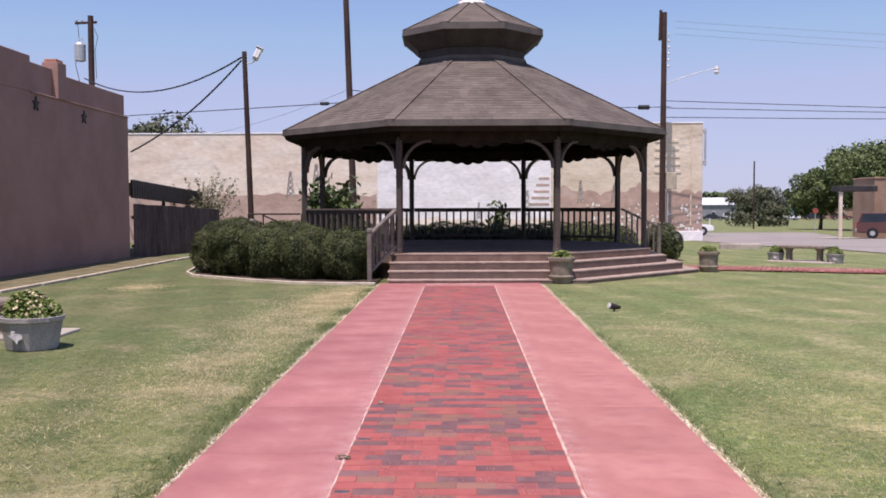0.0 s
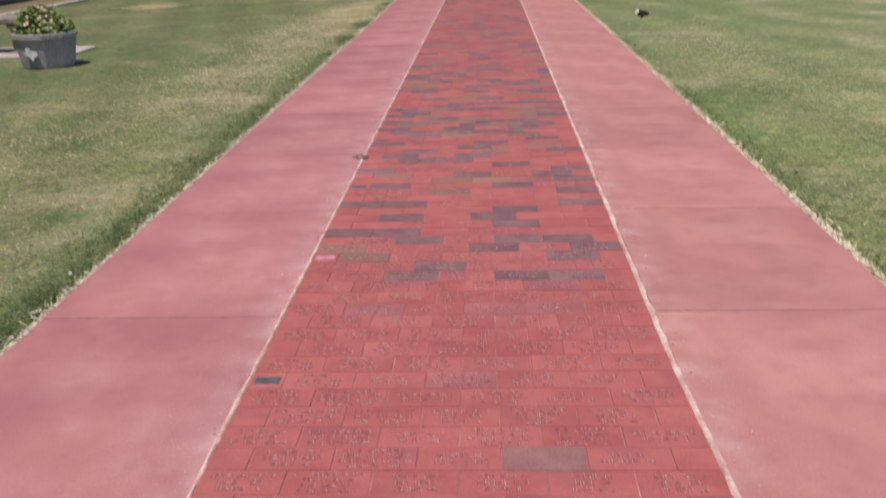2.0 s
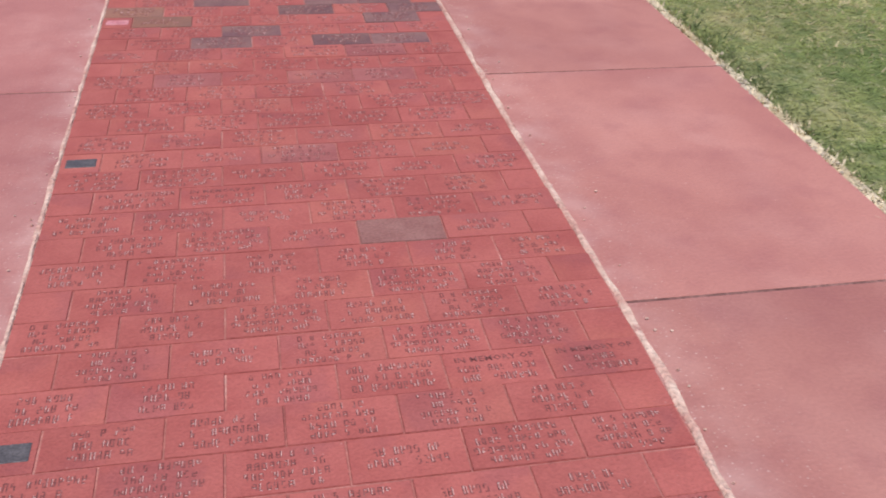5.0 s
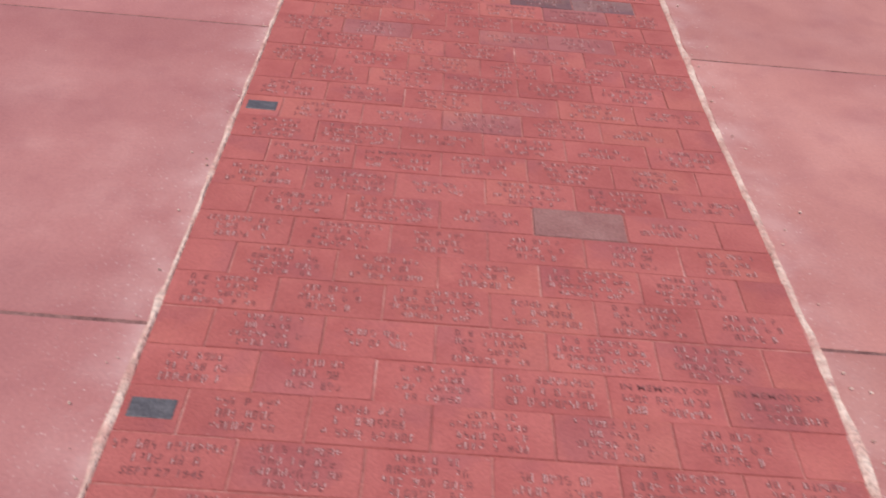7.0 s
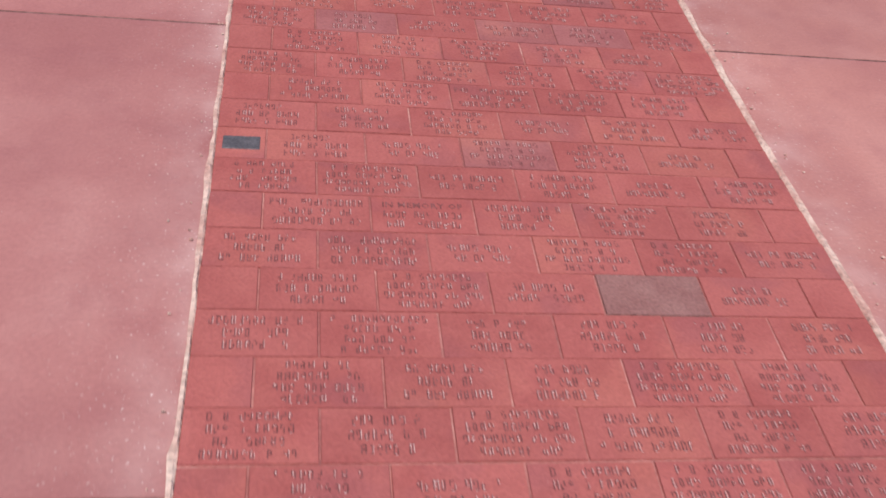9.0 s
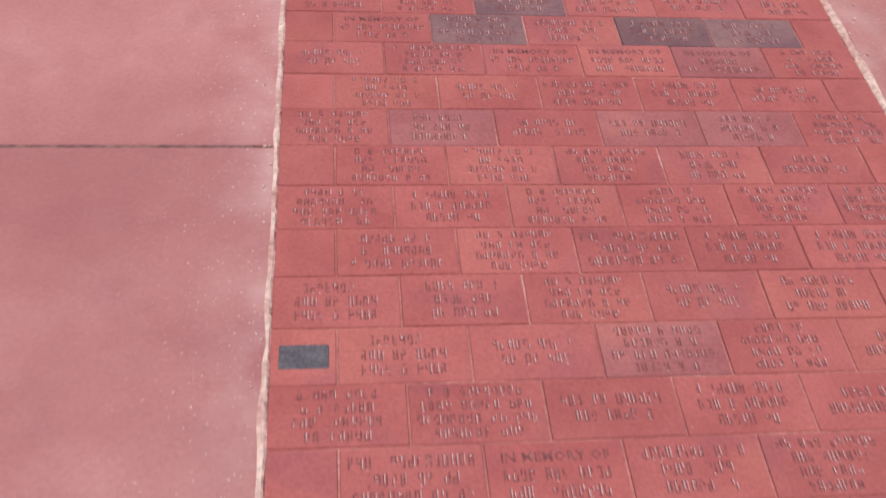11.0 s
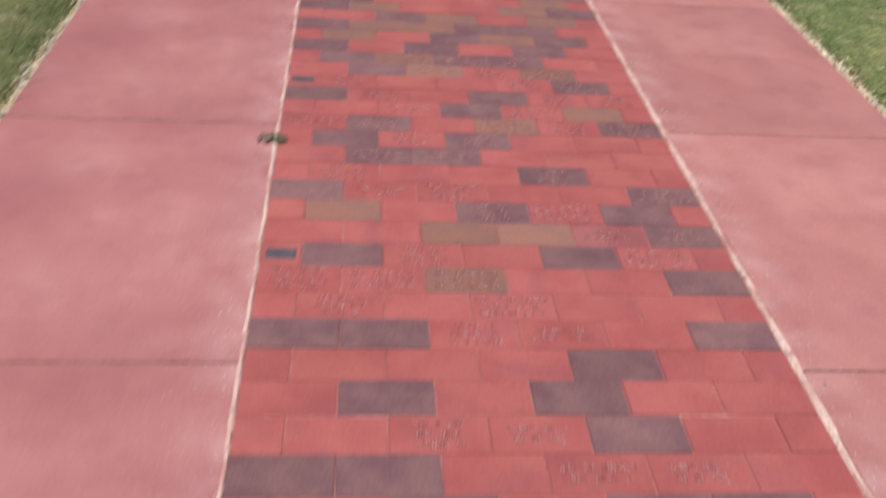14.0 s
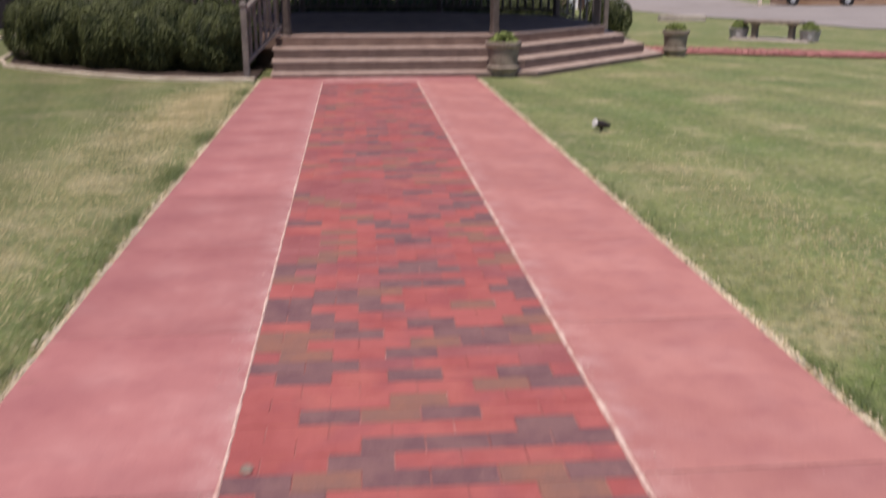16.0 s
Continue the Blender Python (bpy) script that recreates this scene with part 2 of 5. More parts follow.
M["pink"] = surf("pink_plaque", (0.45, 0.16, 0.18), (0.55, 0.25, 0.26), scale=25, rough=0.7, bump=0.2, fine=120)
M["timber"] = surf("brown_timber", (0.072, 0.056, 0.047), (0.118, 0.092, 0.077), scale=2.5, rough=0.7, bump=0.2, fine=40, contrast=0.2, random_tint=0.12, stretch=(1, 1, 0.3))
# Timber darkened for drum and cupola soffit, the upper eave's shade painted in.
M["shaded_timber"] = surf("shaded_drum_boards", (0.046, 0.036, 0.031), (0.070, 0.056, 0.048), scale=2.5, rough=0.8, bump=0.2, fine=40, contrast=0.2, stretch=(1, 1, 0.3))
M["fascia"] = surf("fascia_paint", (0.085, 0.072, 0.060), (0.130, 0.108, 0.092), scale=2.5, rough=0.6, bump=0.1, fine=30, contrast=0.12)
# Near-black copy of the timber: shade under the eaves put into its colour.
M["shaded_wood"] = surf("shaded_roof_boards", (0.022, 0.017, 0.014), (0.036, 0.028, 0.023), scale=3, spec=0.03, rough=0.9, bump=0.2, fine=30, contrast=0.2)
M["shingle"] = surf("brown_shingles", (0.110, 0.087, 0.071), (0.152, 0.123, 0.101), scale=1.2, rough=0.95, bump=0.4, fine=45, contrast=0.2, random_tint=0.15, island=True)
M["step_wood"] = surf("step_paint", (0.122, 0.082, 0.067), (0.168, 0.115, 0.094), scale=3, rough=0.7, bump=0.15, fine=40, contrast=0.15, random_tint=0.06)
M["nosing"] = surf("worn_nosing", (0.30, 0.218, 0.176), (0.43, 0.330, 0.268), scale=6, rough=0.8, bump=0.2, fine=50, contrast=0.2)
M["deck"] = surf("deck_paint", (0.185, 0.124, 0.098), (0.250, 0.172, 0.136), scale=3, spec=0.05, rough=0.9, bump=0.15, fine=40, contrast=0.15, random_tint=0.15)
M["white_metal"] = surf("white_metal", (0.62, 0.60, 0.56), (0.74, 0.72, 0.68), scale=8, rough=0.5, bump=0.05, fine=40, contrast=0.08)
M["red_metal"] = surf("rust_red_metal", (0.22, 0.07, 0.045), (0.30, 0.11, 0.07), scale=8, rough=0.7, bump=0.1, fine=40, contrast=0.15)
M["stucco"] = surf("brown_stucco", (0.340, 0.200, 0.160), (0.400, 0.244, 0.198), scale=0.9, rough=0.95, bump=0.4, fine=45, contrast=0.10)
M["orange_brick"] = surf("orange_clay", (0.36, 0.16, 0.10), (0.46, 0.22, 0.14), scale=6, rough=0.9, bump=0.3, fine=40, contrast=0.2)
M["iron"] = surf("dark_iron", (0.035, 0.028, 0.025), (0.06, 0.045, 0.04), scale=8, rough=0.6, bump=0.2, fine=60, contrast=0.2, metal=0.3)
M["fence_wood"] = surf("fence_wood", (0.075, 0.048, 0.046), (0.130, 0.090, 0.083), scale=2.2, rough=0.9, bump=0.3, fine=25, contrast=0.25, random_tint=0.2, stretch=(1, 1, 0.25), third=(0.17, 0.12, 0.11))
M["concrete"] = surf("grey_concrete", (0.34, 0.29, 0.235), (0.46, 0.40, 0.33), scale=3, rough=0.95, bump=0.4, fine=60, contrast=0.2)
M["edging"] = surf("cream_concrete", (0.42, 0.35, 0.26), (0.58, 0.50, 0.385), scale=3, rough=0.95, bump=0.4, fine=60, contrast=0.2)
M["stone"] = surf("cast_stone", (0.185, 0.148, 0.112), (0.285, 0.236, 0.185), scale=7, rough=0.9, bump=0.5, fine=60, contrast=0.25)
M["tub"] = surf("weathered_tub", (0.27, 0.25, 0.235), (0.37, 0.345, 0.325), scale=6, rough=0.85, bump=0.3, fine=60, contrast=0.18)
M["emblem"] = surf("emblem_grey", (0.40, 0.38, 0.36), (0.50, 0.48, 0.46), scale=12, rough=0.8, bump=0.1, fine=60)
M["pole"] = surf("pole_wood", (0.042, 0.023, 0.018), (0.080, 0.046, 0.036), scale=2, rough=0.9, bump=0.4, fine=30, contrast=0.25, stretch=(1, 1, 0.15))
M["cable"] = surf("black_cable", (0.018, 0.018, 0.02), (0.03, 0.03, 0.032), scale=5, rough=0.6, bump=0)
M["wire"] = surf("grey_wire", (0.13, 0.14, 0.16), (0.17, 0.18, 0.2), scale=5, rough=0.6, bump=0)
M["galv"] = surf("galvanised", (0.42, 0.43, 0.44), (0.56, 0.57, 0.58), scale=9, rough=0.45, bump=0.05, metal=0.3)
M["asphalt"] = surf("asphalt", (0.245, 0.215, 0.190), (0.305, 0.270, 0.240), scale=0.35, rough=0.95, bump=0.3, fine=30, contrast=0.12)
M["hedge"] = leaf_mat("hedge_leaf", (0.026, 0.036, 0.011), (0.088, 0.100, 0.034), patch=4.5, tint=0.38)
# Near-black on purpose: the shade inside a shrub is painted into this colour.
M["hedge_shade_core"] = surf("hedge_shade_core", (0.010, 0.016, 0.006), (0.02, 0.03, 0.01), scale=8, rough=1, bump=0.6, fine=25)
M["leaf"] = leaf_mat("tree_leaf", (0.050, 0.080, 0.026), (0.135, 0.170, 0.062), patch=0.4)
M["olive_leaf"] = leaf_mat("olive_leaf", (0.070, 0.080, 0.042), (0.135, 0.140, 0.080), patch=0.8)
M["pale_leaf"] = leaf_mat("pale_leaf", (0.20, 0.195, 0.11), (0.33, 0.315, 0.19), patch=0.8)
# Worn paint, with the sun on the stair rails also lightened into the colour.
M["worn_sunlit_rail"] = surf("worn_sunlit_rail_paint", (0.125, 0.104, 0.090), (0.205, 0.174, 0.150), scale=5, rough=0.7, bump=0.2, fine=40, contrast=0.2)
M["herb"] = leaf_mat("herb_leaf", (0.09, 0.13, 0.03), (0.21, 0.25, 0.07), patch=6)
M["bloom"] = leaf_mat("faded_bloom", (0.44, 0.32, 0.20), (0.62, 0.48, 0.34), patch=9)
M["bark"] = surf("bark", (0.075, 0.058, 0.045), (0.13, 0.105, 0.08), scale=4, rough=1, bump=0.6, fine=30, contrast=0.3)
M["tan_brickwork"] = surf("tan_brickwork", (0.29, 0.19, 0.125), (0.36, 0.245, 0.17), scale=1, rough=0.95, bump=0.3, fine=12, contrast=0.12)
M["dark_roof"] = surf("dark_roof_edge", (0.03, 0.028, 0.028), (0.05, 0.045, 0.045), scale=2, rough=0.7, bump=0)
M["white_roof"] = surf("white_sheet_roof", (0.62, 0.63, 0.64), (0.75, 0.76, 0.77), scale=1, rough=0.5, bump=0.05)
M["grey_wall"] = surf("grey_siding", (0.20, 0.21, 0.22), (0.27, 0.28, 0.29), scale=1, rough=0.8, bump=0.05)
M["blue_wall"] = surf("blue_siding", (0.13, 0.18, 0.21), (0.18, 0.24, 0.27), scale=1, rough=0.8, bump=0.05)
M["window_glass"] = surf("dark_glass", (0.02, 0.024, 0.03), (0.03, 0.035, 0.04), scale=2, rough=0.15, bump=0, spec=0.3, contrast=0.05)
M["rubber"] = surf("rubber", (0.018, 0.018, 0.018), (0.03, 0.03, 0.03), scale=9, rough=0.9, bump=0)
M["red_sign"] = surf("red_sign", (0.30, 0.07, 0.06), (0.36, 0.09, 0.08), scale=3, rough=0.5, bump=0)
M["red_lamp"] = surf("red_lens", (0.40, 0.02, 0.02), (0.45, 0.03, 0.03), scale=3, rough=0.2, bump=0)


def wall_paint(name, a, b, third):
    """Painted brickwork: courses show as relief through flaking paint."""
    m = surf(name, a, b, scale=0.7, rough=0.95, bump=0, fine=6, contrast=0.10, third=third, stretch=(0.6, 1, 1.6))
    n, l = m.node_tree.nodes, m.node_tree.links
    tc = n.new("ShaderNodeTexCoord")
    mp = n.new("ShaderNodeMapping")
    mp.inputs["Rotation"].default_value = (radians(90), 0, 0)
    l.new(tc.outputs["Object"], mp.inputs[0])
    warp = n.new("ShaderNodeTexNoise")
    warp.inputs["Scale"].default_value = 1.1
    l.new(mp.outputs[0], warp.inputs[0])
    mix = n.new("ShaderNodeMix")
    mix.data_type = "VECTOR"
    mix.inputs["Factor"].default_value = 0.05
    l.new(mp.outputs[0], mix.inputs[4]), l.new(warp.outputs["Color"], mix.inputs[5])
    br = n.new("ShaderNodeTexBrick")
    br.inputs["Scale"].default_value = 1.0
    br.inputs["Brick Width"].default_value, br.inputs["Row Height"].default_value = 0.42, 0.17
    br.inputs["Mortar Size"].default_value, br.inputs["Mortar Smooth"].default_value = 0.02, 0.6
    l.new(mix.outputs[1], br.inputs[0])
    bp = n.new("ShaderNodeBump")
    bp.inputs["Strength"].default_value, bp.inputs["Distance"].default_value, bp.invert = 0.09, 0.03, True
    l.new(br.outputs["Fac"], bp.inputs["Height"])
    bp2 = n.new("ShaderNodeBump")
    bp2.inputs["Strength"].default_value, bp2.inputs["Distance"].default_value = 0.8, 0.08
    l.new(warp.outputs["Fac"], bp2.inputs["Height"]), l.new(bp.outputs[0], bp2.inputs["Normal"])
    l.new(bp2.outputs[0], n["Principled BSDF"].inputs["Normal"])
    return m


M["paint_tan"] = wall_paint("tan_wall_paint", (0.75, 0.60, 0.48), (0.85, 0.73, 0.61), (0.90, 0.83, 0.74))
M["paint_white"] = wall_paint("white_wall_paint", (0.80, 0.75, 0.74), (0.88, 0.84, 0.83), (0.91, 0.88, 0.87))
M["paint_cream"] = wall_paint("cream_wall_paint", (0.66, 0.54, 0.40), (0.76, 0.65, 0.51), (0.82, 0.73, 0.60))
M["flake_white"] = surf("bare_white_patch", (0.80, 0.76, 0.70), (0.86, 0.83, 0.78), scale=4, rough=0.95, bump=0.1)
M["paint_brown"] = wall_paint("brown_wall_paint", (0.44, 0.30, 0.24), (0.52, 0.37, 0.30), (0.60, 0.47, 0.39))
M["paint_grey"] = surf("faded_grey_paint", (0.40, 0.36, 0.34), (0.50, 0.45, 0.42), scale=3, rough=0.95, bump=0)


def car_paint(name, c):
    m = surf(name, c, tuple(x * 1.08 for x in c), scale=2, rough=0.45, bump=0, contrast=0.03, spec=0.4)
    m.node_tree.nodes["Principled BSDF"].inputs["Coat Weight"].default_value = 0.12
    return m


# ---------- mesh helpers ----------
def mesh_of(bm, name, mat, smooth=False):
    me = bpy.data.meshes.new(name)
    bmesh.ops.recalc_face_normals(bm, faces=bm.faces)
    bm.to_mesh(me)
    bm.free()
    me.materials.append(mat)
    if smooth:
        me.polygons.foreach_set("use_smooth", [True] * len(me.polygons))
    return me


def part(name, bm, mat, parent=None, label="", smooth=False):
    """One mesh object from a bmesh, under a thing or a part."""
    ob = new(name, bm if isinstance(bm, bpy.types.Mesh) else mesh_of(bm, name, mat, smooth))
    if parent:
        ob.parent = parent
    if label:
        ob["label"] = label
    return ob


def thing(name, label, category, at=(0, 0, 0), turn=0.0, group="", kind="", scale=1.0):
    e = new(name)
    e.empty_display_size = 0.1
    e.matrix_world = pose(*at, 0, 0, turn) @ Matrix.Diagonal((scale, scale, scale, 1))
    return tagged(e, label, category, group, kind)


def add_box(bm, lo, hi, bevel=0.0, m=None):
    v = [bm.verts.new((x, y, z)) for x in (lo[0], hi[0]) for y in (lo[1], hi[1]) for z in (lo[2], hi[2])]
    f = [bm.faces.new([v[i] for i in q]) for q in ((0, 1, 3, 2), (4, 6, 7, 5), (0, 4, 5, 1), (2, 3, 7, 6), (0, 2, 6, 4), (1, 5, 7, 3))]
    made = v
    if bevel:
        r = bmesh.ops.bevel(bm, geom=list({e for q in f for e in q.edges}), offset=bevel, segments=1, affect="EDGES", profile=0.5)
        made = list({w for q in r["faces"] for w in q.verts} | {w for w in v if w.is_valid})
    if m:
        bmesh.ops.transform(bm, matrix=m, verts=made)
    return bm


def box(lo, hi, bevel=0.0, m=None):
    return add_box(bmesh.new(), lo, hi, bevel, m)


def add_beam(bm, a, b, w, h, bevel=0.0):
    """A square-cut bar from a to b, w across and h high."""
    a, b = Vector(a), Vector(b)
    d = b - a
    up = Vector((0, 0, 1)) if abs(d.normalized().z) < 0.99 else Vector((0, 1, 0))
    s = d.cross(up).normalized()
    u = s.cross(d).normalized()
    m = Matrix((s, d.normalized(), u)).transposed().to_4x4()
    m.translation = a
    return add_box(bm, (-w / 2, 0, -h / 2), (w / 2, d.length, h / 2), bevel, m)


def beam(a, b, w, h, bevel=0.0):
    return add_beam(bmesh.new(), a, b, w, h, bevel)


def add_prism(bm, pts, z0, z1):
    lo, hi = [bm.verts.new((x, y, z0)) for x, y in pts], [bm.verts.new((x, y, z1)) for x, y in pts]
    bm.faces.new(lo[::-1]), bm.faces.new(hi)
    for i in range(len(pts)):
        j = (i + 1) % len(pts)
        bm.faces.new((lo[i], lo[j], hi[j], hi[i]))
    return bm


def prism(pts, z0, z1):
    return add_prism(bmesh.new(), pts, z0, z1)


def add_lathe(bm, profile, n=24, at=(0, 0, 0), squash=1.0):
    """Turns (radius, height) pairs round the vertical."""
    rings = [[bm.verts.new((at[0] + r * math.cos(2 * math.pi * i / n), at[1] + squash * r * math.sin(2 * math.pi * i / n), at[2] + z)) for i in range(n)] for r, z in profile]
    for p, q in zip(rings, rings[1:]):
        for i in range(n):
            j = (i + 1) % n
            bm.faces.new((p[i], p[j], q[j], q[i]))
    bm.faces.new(rings[0][::-1]), bm.faces.new(rings[-1])
    return bm


def lathe(profile, n=24, at=(0, 0, 0), squash=1.0):
    return add_lathe(bmesh.new(), profile, n, at, squash)


def add_tube(bm, pts, radii, n=8):
    """A round bar through points, with a radius for each."""
    pts = [Vector(p) for p in pts]
    if not isinstance(radii, (list, tuple)):
        radii = [radii] * len(pts)
    rings = []
    for i, p in enumerate(pts):
        d = (pts[min(i + 1, len(pts) - 1)] - pts[max(i - 1, 0)]).normalized()
        up = Vector((0, 0, 1)) if abs(d.z) < 0.9 else Vector((1, 0, 0))
        s = d.cross(up).normalized()
        u = s.cross(d)
        rings.append([bm.verts.new(p + radii[i] * (math.cos(2 * math.pi * k / n) * s + math.sin(2 * math.pi * k / n) * u)) for k in range(n)])
    for p, q in zip(rings, rings[1:]):
        for i in range(n):
            j = (i + 1) % n
            bm.faces.new((p[i], p[j], q[j], q[i]))
    bm.faces.new(rings[0][::-1]), bm.faces.new(rings[-1])
    return bm


def tube(pts, radii, n=8):
    return add_tube(bmesh.new(), pts, radii, n)


def sag(a, b, drop, n=14):
    a, b = Vector(a), Vector(b)
    return [a.lerp(b, i / n) - Vector((0, 0, drop * 4 * (i / n) * (1 - i / n))) for i in range(n + 1)]


def blades_mesh(name, roots, tips, widths, mat):
    """Narrow pointed blades, one triangle each, from root and tip arrays."""
    n = len(roots)
    side = np.random.normal(size=(n, 3))
    side[:, 2] = 0
    side /= np.linalg.norm(side, axis=1)[:, None] + 1e-9
    v = np.empty((n, 3, 3))
    v[:, 0], v[:, 1], v[:, 2] = roots - side * widths[:, None], roots + side * widths[:, None], tips
    flip = np.cross(v[:, 1] - v[:, 0], v[:, 2] - v[:, 0])[:, 2] < 0
    v[flip] = v[flip][:, [1, 0, 2]]
    me = tri_mesh(name, v, mat)
    nrm = np.repeat(np.random.normal(0, 0.22, (n, 3)) + np.array([0, 0, 1.0]), 3, axis=0)
    nrm /= np.linalg.norm(nrm, axis=1)[:, None]
    me.normals_split_custom_set_from_vertices(nrm)
    return me


def tri_mesh(name, v, mat):
    n, k = v.shape[0], v.shape[1]
    me = bpy.data.meshes.new(name)
    me.vertices.add(n * k)
    me.vertices.foreach_set("co", v.reshape(-1))
    me.loops.add(n * k)
    me.loops.foreach_set("vertex_index", np.arange(n * k, dtype=np.int32))
    me.polygons.add(n)
    me.polygons.foreach_set("loop_start", np.arange(0, n * k, k, dtype=np.int32))
    me.update(calc_edges=True)
    me.materials.append(mat)
    return me


def leaves_mesh(name, centres, normals, size, mat, long=1.6):
    """Diamond leaves with a random turn about the given outward normals."""
    n = len(centres)
    r = np.random.normal(size=(n, 3))
    a = np.cross(normals, r)
    a /= np.linalg.norm(a, axis=1)[:, None] + 1e-9
    b = np.cross(normals, a)
    s = size * np.random.uniform(0.6, 1.3, n)[:, None]
    v = np.empty((n, 4, 3))
    v[:, 0], v[:, 1], v[:, 2], v[:, 3] = centres + a * s * long / 2, centres + b * s / 2, centres - a * s * long / 2, centres - b * s / 2
    return tri_mesh(name, v, mat)


def blob_points(n, centre, radii, rough=0.12, lumps=9, below=-0.6, tight=0.55):
    """Points and outward normals on an uneven rounded mass."""
    d = np.random.normal(size=(n * 2, 3))
    d /= np.linalg.norm(d, axis=1)[:, None]
    d = d[d[:, 2] > below][:n]
    k = np.random.normal(size=(lumps, 3))
    k /= np.linalg.norm(k, axis=1)[:, None]
    bulge = np.clip(((d @ k.T) - tight) / (1 - tight), 0, 1).max(axis=1) - 0.4
    r = 1 + rough * bulge + np.random.normal(0, 0.035, len(d))
    return np.array(centre) + d * np.array(radii) * r[:, None], d


OCT = [(math.cos(radians(22.5 + 45 * i)) / math.cos(radians(22.5)), math.sin(radians(22.5 + 45 * i)) / math.cos(radians(22.5))) for i in range(8)]


def octagon(inr):
    return [(x * inr, y * inr) for x, y in OCT]


# ---------- ground, paths, road ----------
FALL = [(-300, -0.02), (30, -0.02), (47, -0.37), (64, -0.90), (200, -1.97), (2500, -2.2)]


def level(y):
    for (y0, z0), (y1, z1) in zip(FALL, FALL[1:]):
        if y <= y1:
            return z0 + (z1 - z0) * (y - y0) / (y1 - y0)
    return FALL[-1][1]


bm = bmesh.new()
xs = [-2000, -200, -60, -20, -6, 6, 20, 60, 200, 2000]
grid = [[bm.verts.new((x, y, z)) for x in xs] for y, z in FALL]
for r0, r1 in zip(grid, grid[1:]):
    for i in range(len(xs) - 1):
        bm.faces.new((r0[i], r0[i + 1], r1[i + 1], r1[i]))
ground = part("ground", bm, M["lawn"])
tagged(ground, "mown lawn, green with dry straw-coloured patches", "lawn", kind="structure")


def draped(name, outline, mat, lift, label, category):
    """A sheet that follows the fall of the ground, cut at the breaks of slope."""
    bm = bmesh.new()
    bm.faces.new([bm.verts.new((x, y, 0)) for x, y in outline])
    for y in (30, 47, 64, 200):
        bmesh.ops.bisect_plane(bm, geom=bm.verts[:] + bm.edges[:] + bm.faces[:], plane_co=(0, y, 0), plane_no=(0, 1, 0))
    for v in bm.verts:
        v.co.z = level(v.co.y) + lift
    ob = part(name, bm, mat)
    if ob.data.polygons and ob.data.polygons[0].normal.z < 0:
        ob.data.flip_normals()
    return tagged(ob, label, category, kind="structure")


draped("road", [(11.0, 34), (12.2, 27), (16, 24.5), (60, 19), (120, 19), (120, 61), (26, 62), (31, 84), (12.6, 84)], M["asphalt"], 0.02, "sun-bleached grey asphalt road beside the lawn", "road")
draped("pavement", [(24.6, 60.6), (120, 60.6), (120, 62.5), (24.6, 66)], M["concrete"], 0.05, "pale concrete apron in front of the brick building", "pavement")
draped("planting_bed", [(-9.1, -5), (-7.55, -5), (-7.55, 15.6), (-7.4, 26.0), (-9.1, 26.0)], M["soil"], 0.025, "bare dry soil strip along the stucco wall", "soil")
draped("shrub_bed", [(-1.5, 16.95), (-3.0, 17.25), (-5.3, 19.0), (-6.0, 21.5), (-3.5, 21.8), (-1.5, 18.6)], M["mulch"], 0.03, "dark mulched shrub bed beside the gazebo", "soil")
draped("side_path", [(4.6, 20.75), (9.0, 19.1), (30, 11.0), (30.4, 12.0), (9.3, 20.15), (5.0, 21.9)], M["bedding"], 0.024, "narrow red brick path across the lawn", "path")
side_path = bpy.data.objects["side_path"]
pv, pf = [], []
pa, pd = Vector((4.75, 21.35, 0.006)), Vector((0.932, -0.363, 0)).normalized()
pn = Vector((-pd.y, pd.x, 0))
for k in range(58):
    for i in range(5):
        o = pa + pd * (k * 0.104) + pn * (-0.50 + (i - 0.5 * (k % 2)) * 0.205)
        base = len(pv)
        for z, e in ((0.0, 0.0), (0.022, 0.004)):
            pv.extend([tuple(o + pd * a + pn * b + Vector((0, 0, z + random.uniform(0, 0.002)))) for a, b in ((e, e), (0.1 - e, e), (0.1 - e, 0.2 - e), (e, 0.2 - e))])
        pf.extend([[base + 4, base + 5, base + 6, base + 7]] + [[base + j, base + (j + 1) % 4, base + 4 + (j + 1) % 4, base + 4 + j] for j in range(4)])
me = bpy.data.meshes.new("path_bricks")
me.from_pydata(pv, [], pf)
me.materials.append(M["path_brick"])
part("path_bricks", me, None, side_path, "worn red path bricks")["kind"] = "stuff"

bm = bmesh.new()
for y in np.arange(-4, 25.5, 1.5):
    x = -7.52 + 0.012 * max(0, y - 15) + random.uniform(-0.02, 0.02)
    add_box(bm, (x - 0.045, y, -0.05), (x + 0.045, y + 1.49, 0.03), 0.01)
tagged(part("edging", bm, M["edging"]), "low pale concrete lawn edging along the soil strip", "edging", kind="structure")
bm = bmesh.new()
ring = [(-1.5, 16.92), (-2.2, 17.0), (-3.0, 17.22), (-3.8, 17.75), (-4.6, 18.4), (-5.35, 19.05), (-5.75, 20.0), (-6.0, 21.5)]
for a, b in zip(ring, ring[1:]):
    add_beam(bm, (*a, 0.0), (*b, 0.0), 0.055, 0.07, 0.01)
tagged(part("bed_edging", bm, M["edging"]), "thin pale concrete edging round the shrub bed", "edging", kind="structure")
kerb = part("kerb", box((-0.65, -0.16, -0.2), (0.65, 0.16, 0.13), 0.02), M["concrete"])
kerb.matrix_world = pose(9.1, 31.0, 0, 0, 0, -6)
tagged(kerb, "short weathered concrete kerb at the lawn's edge", "kerb", kind="structure")

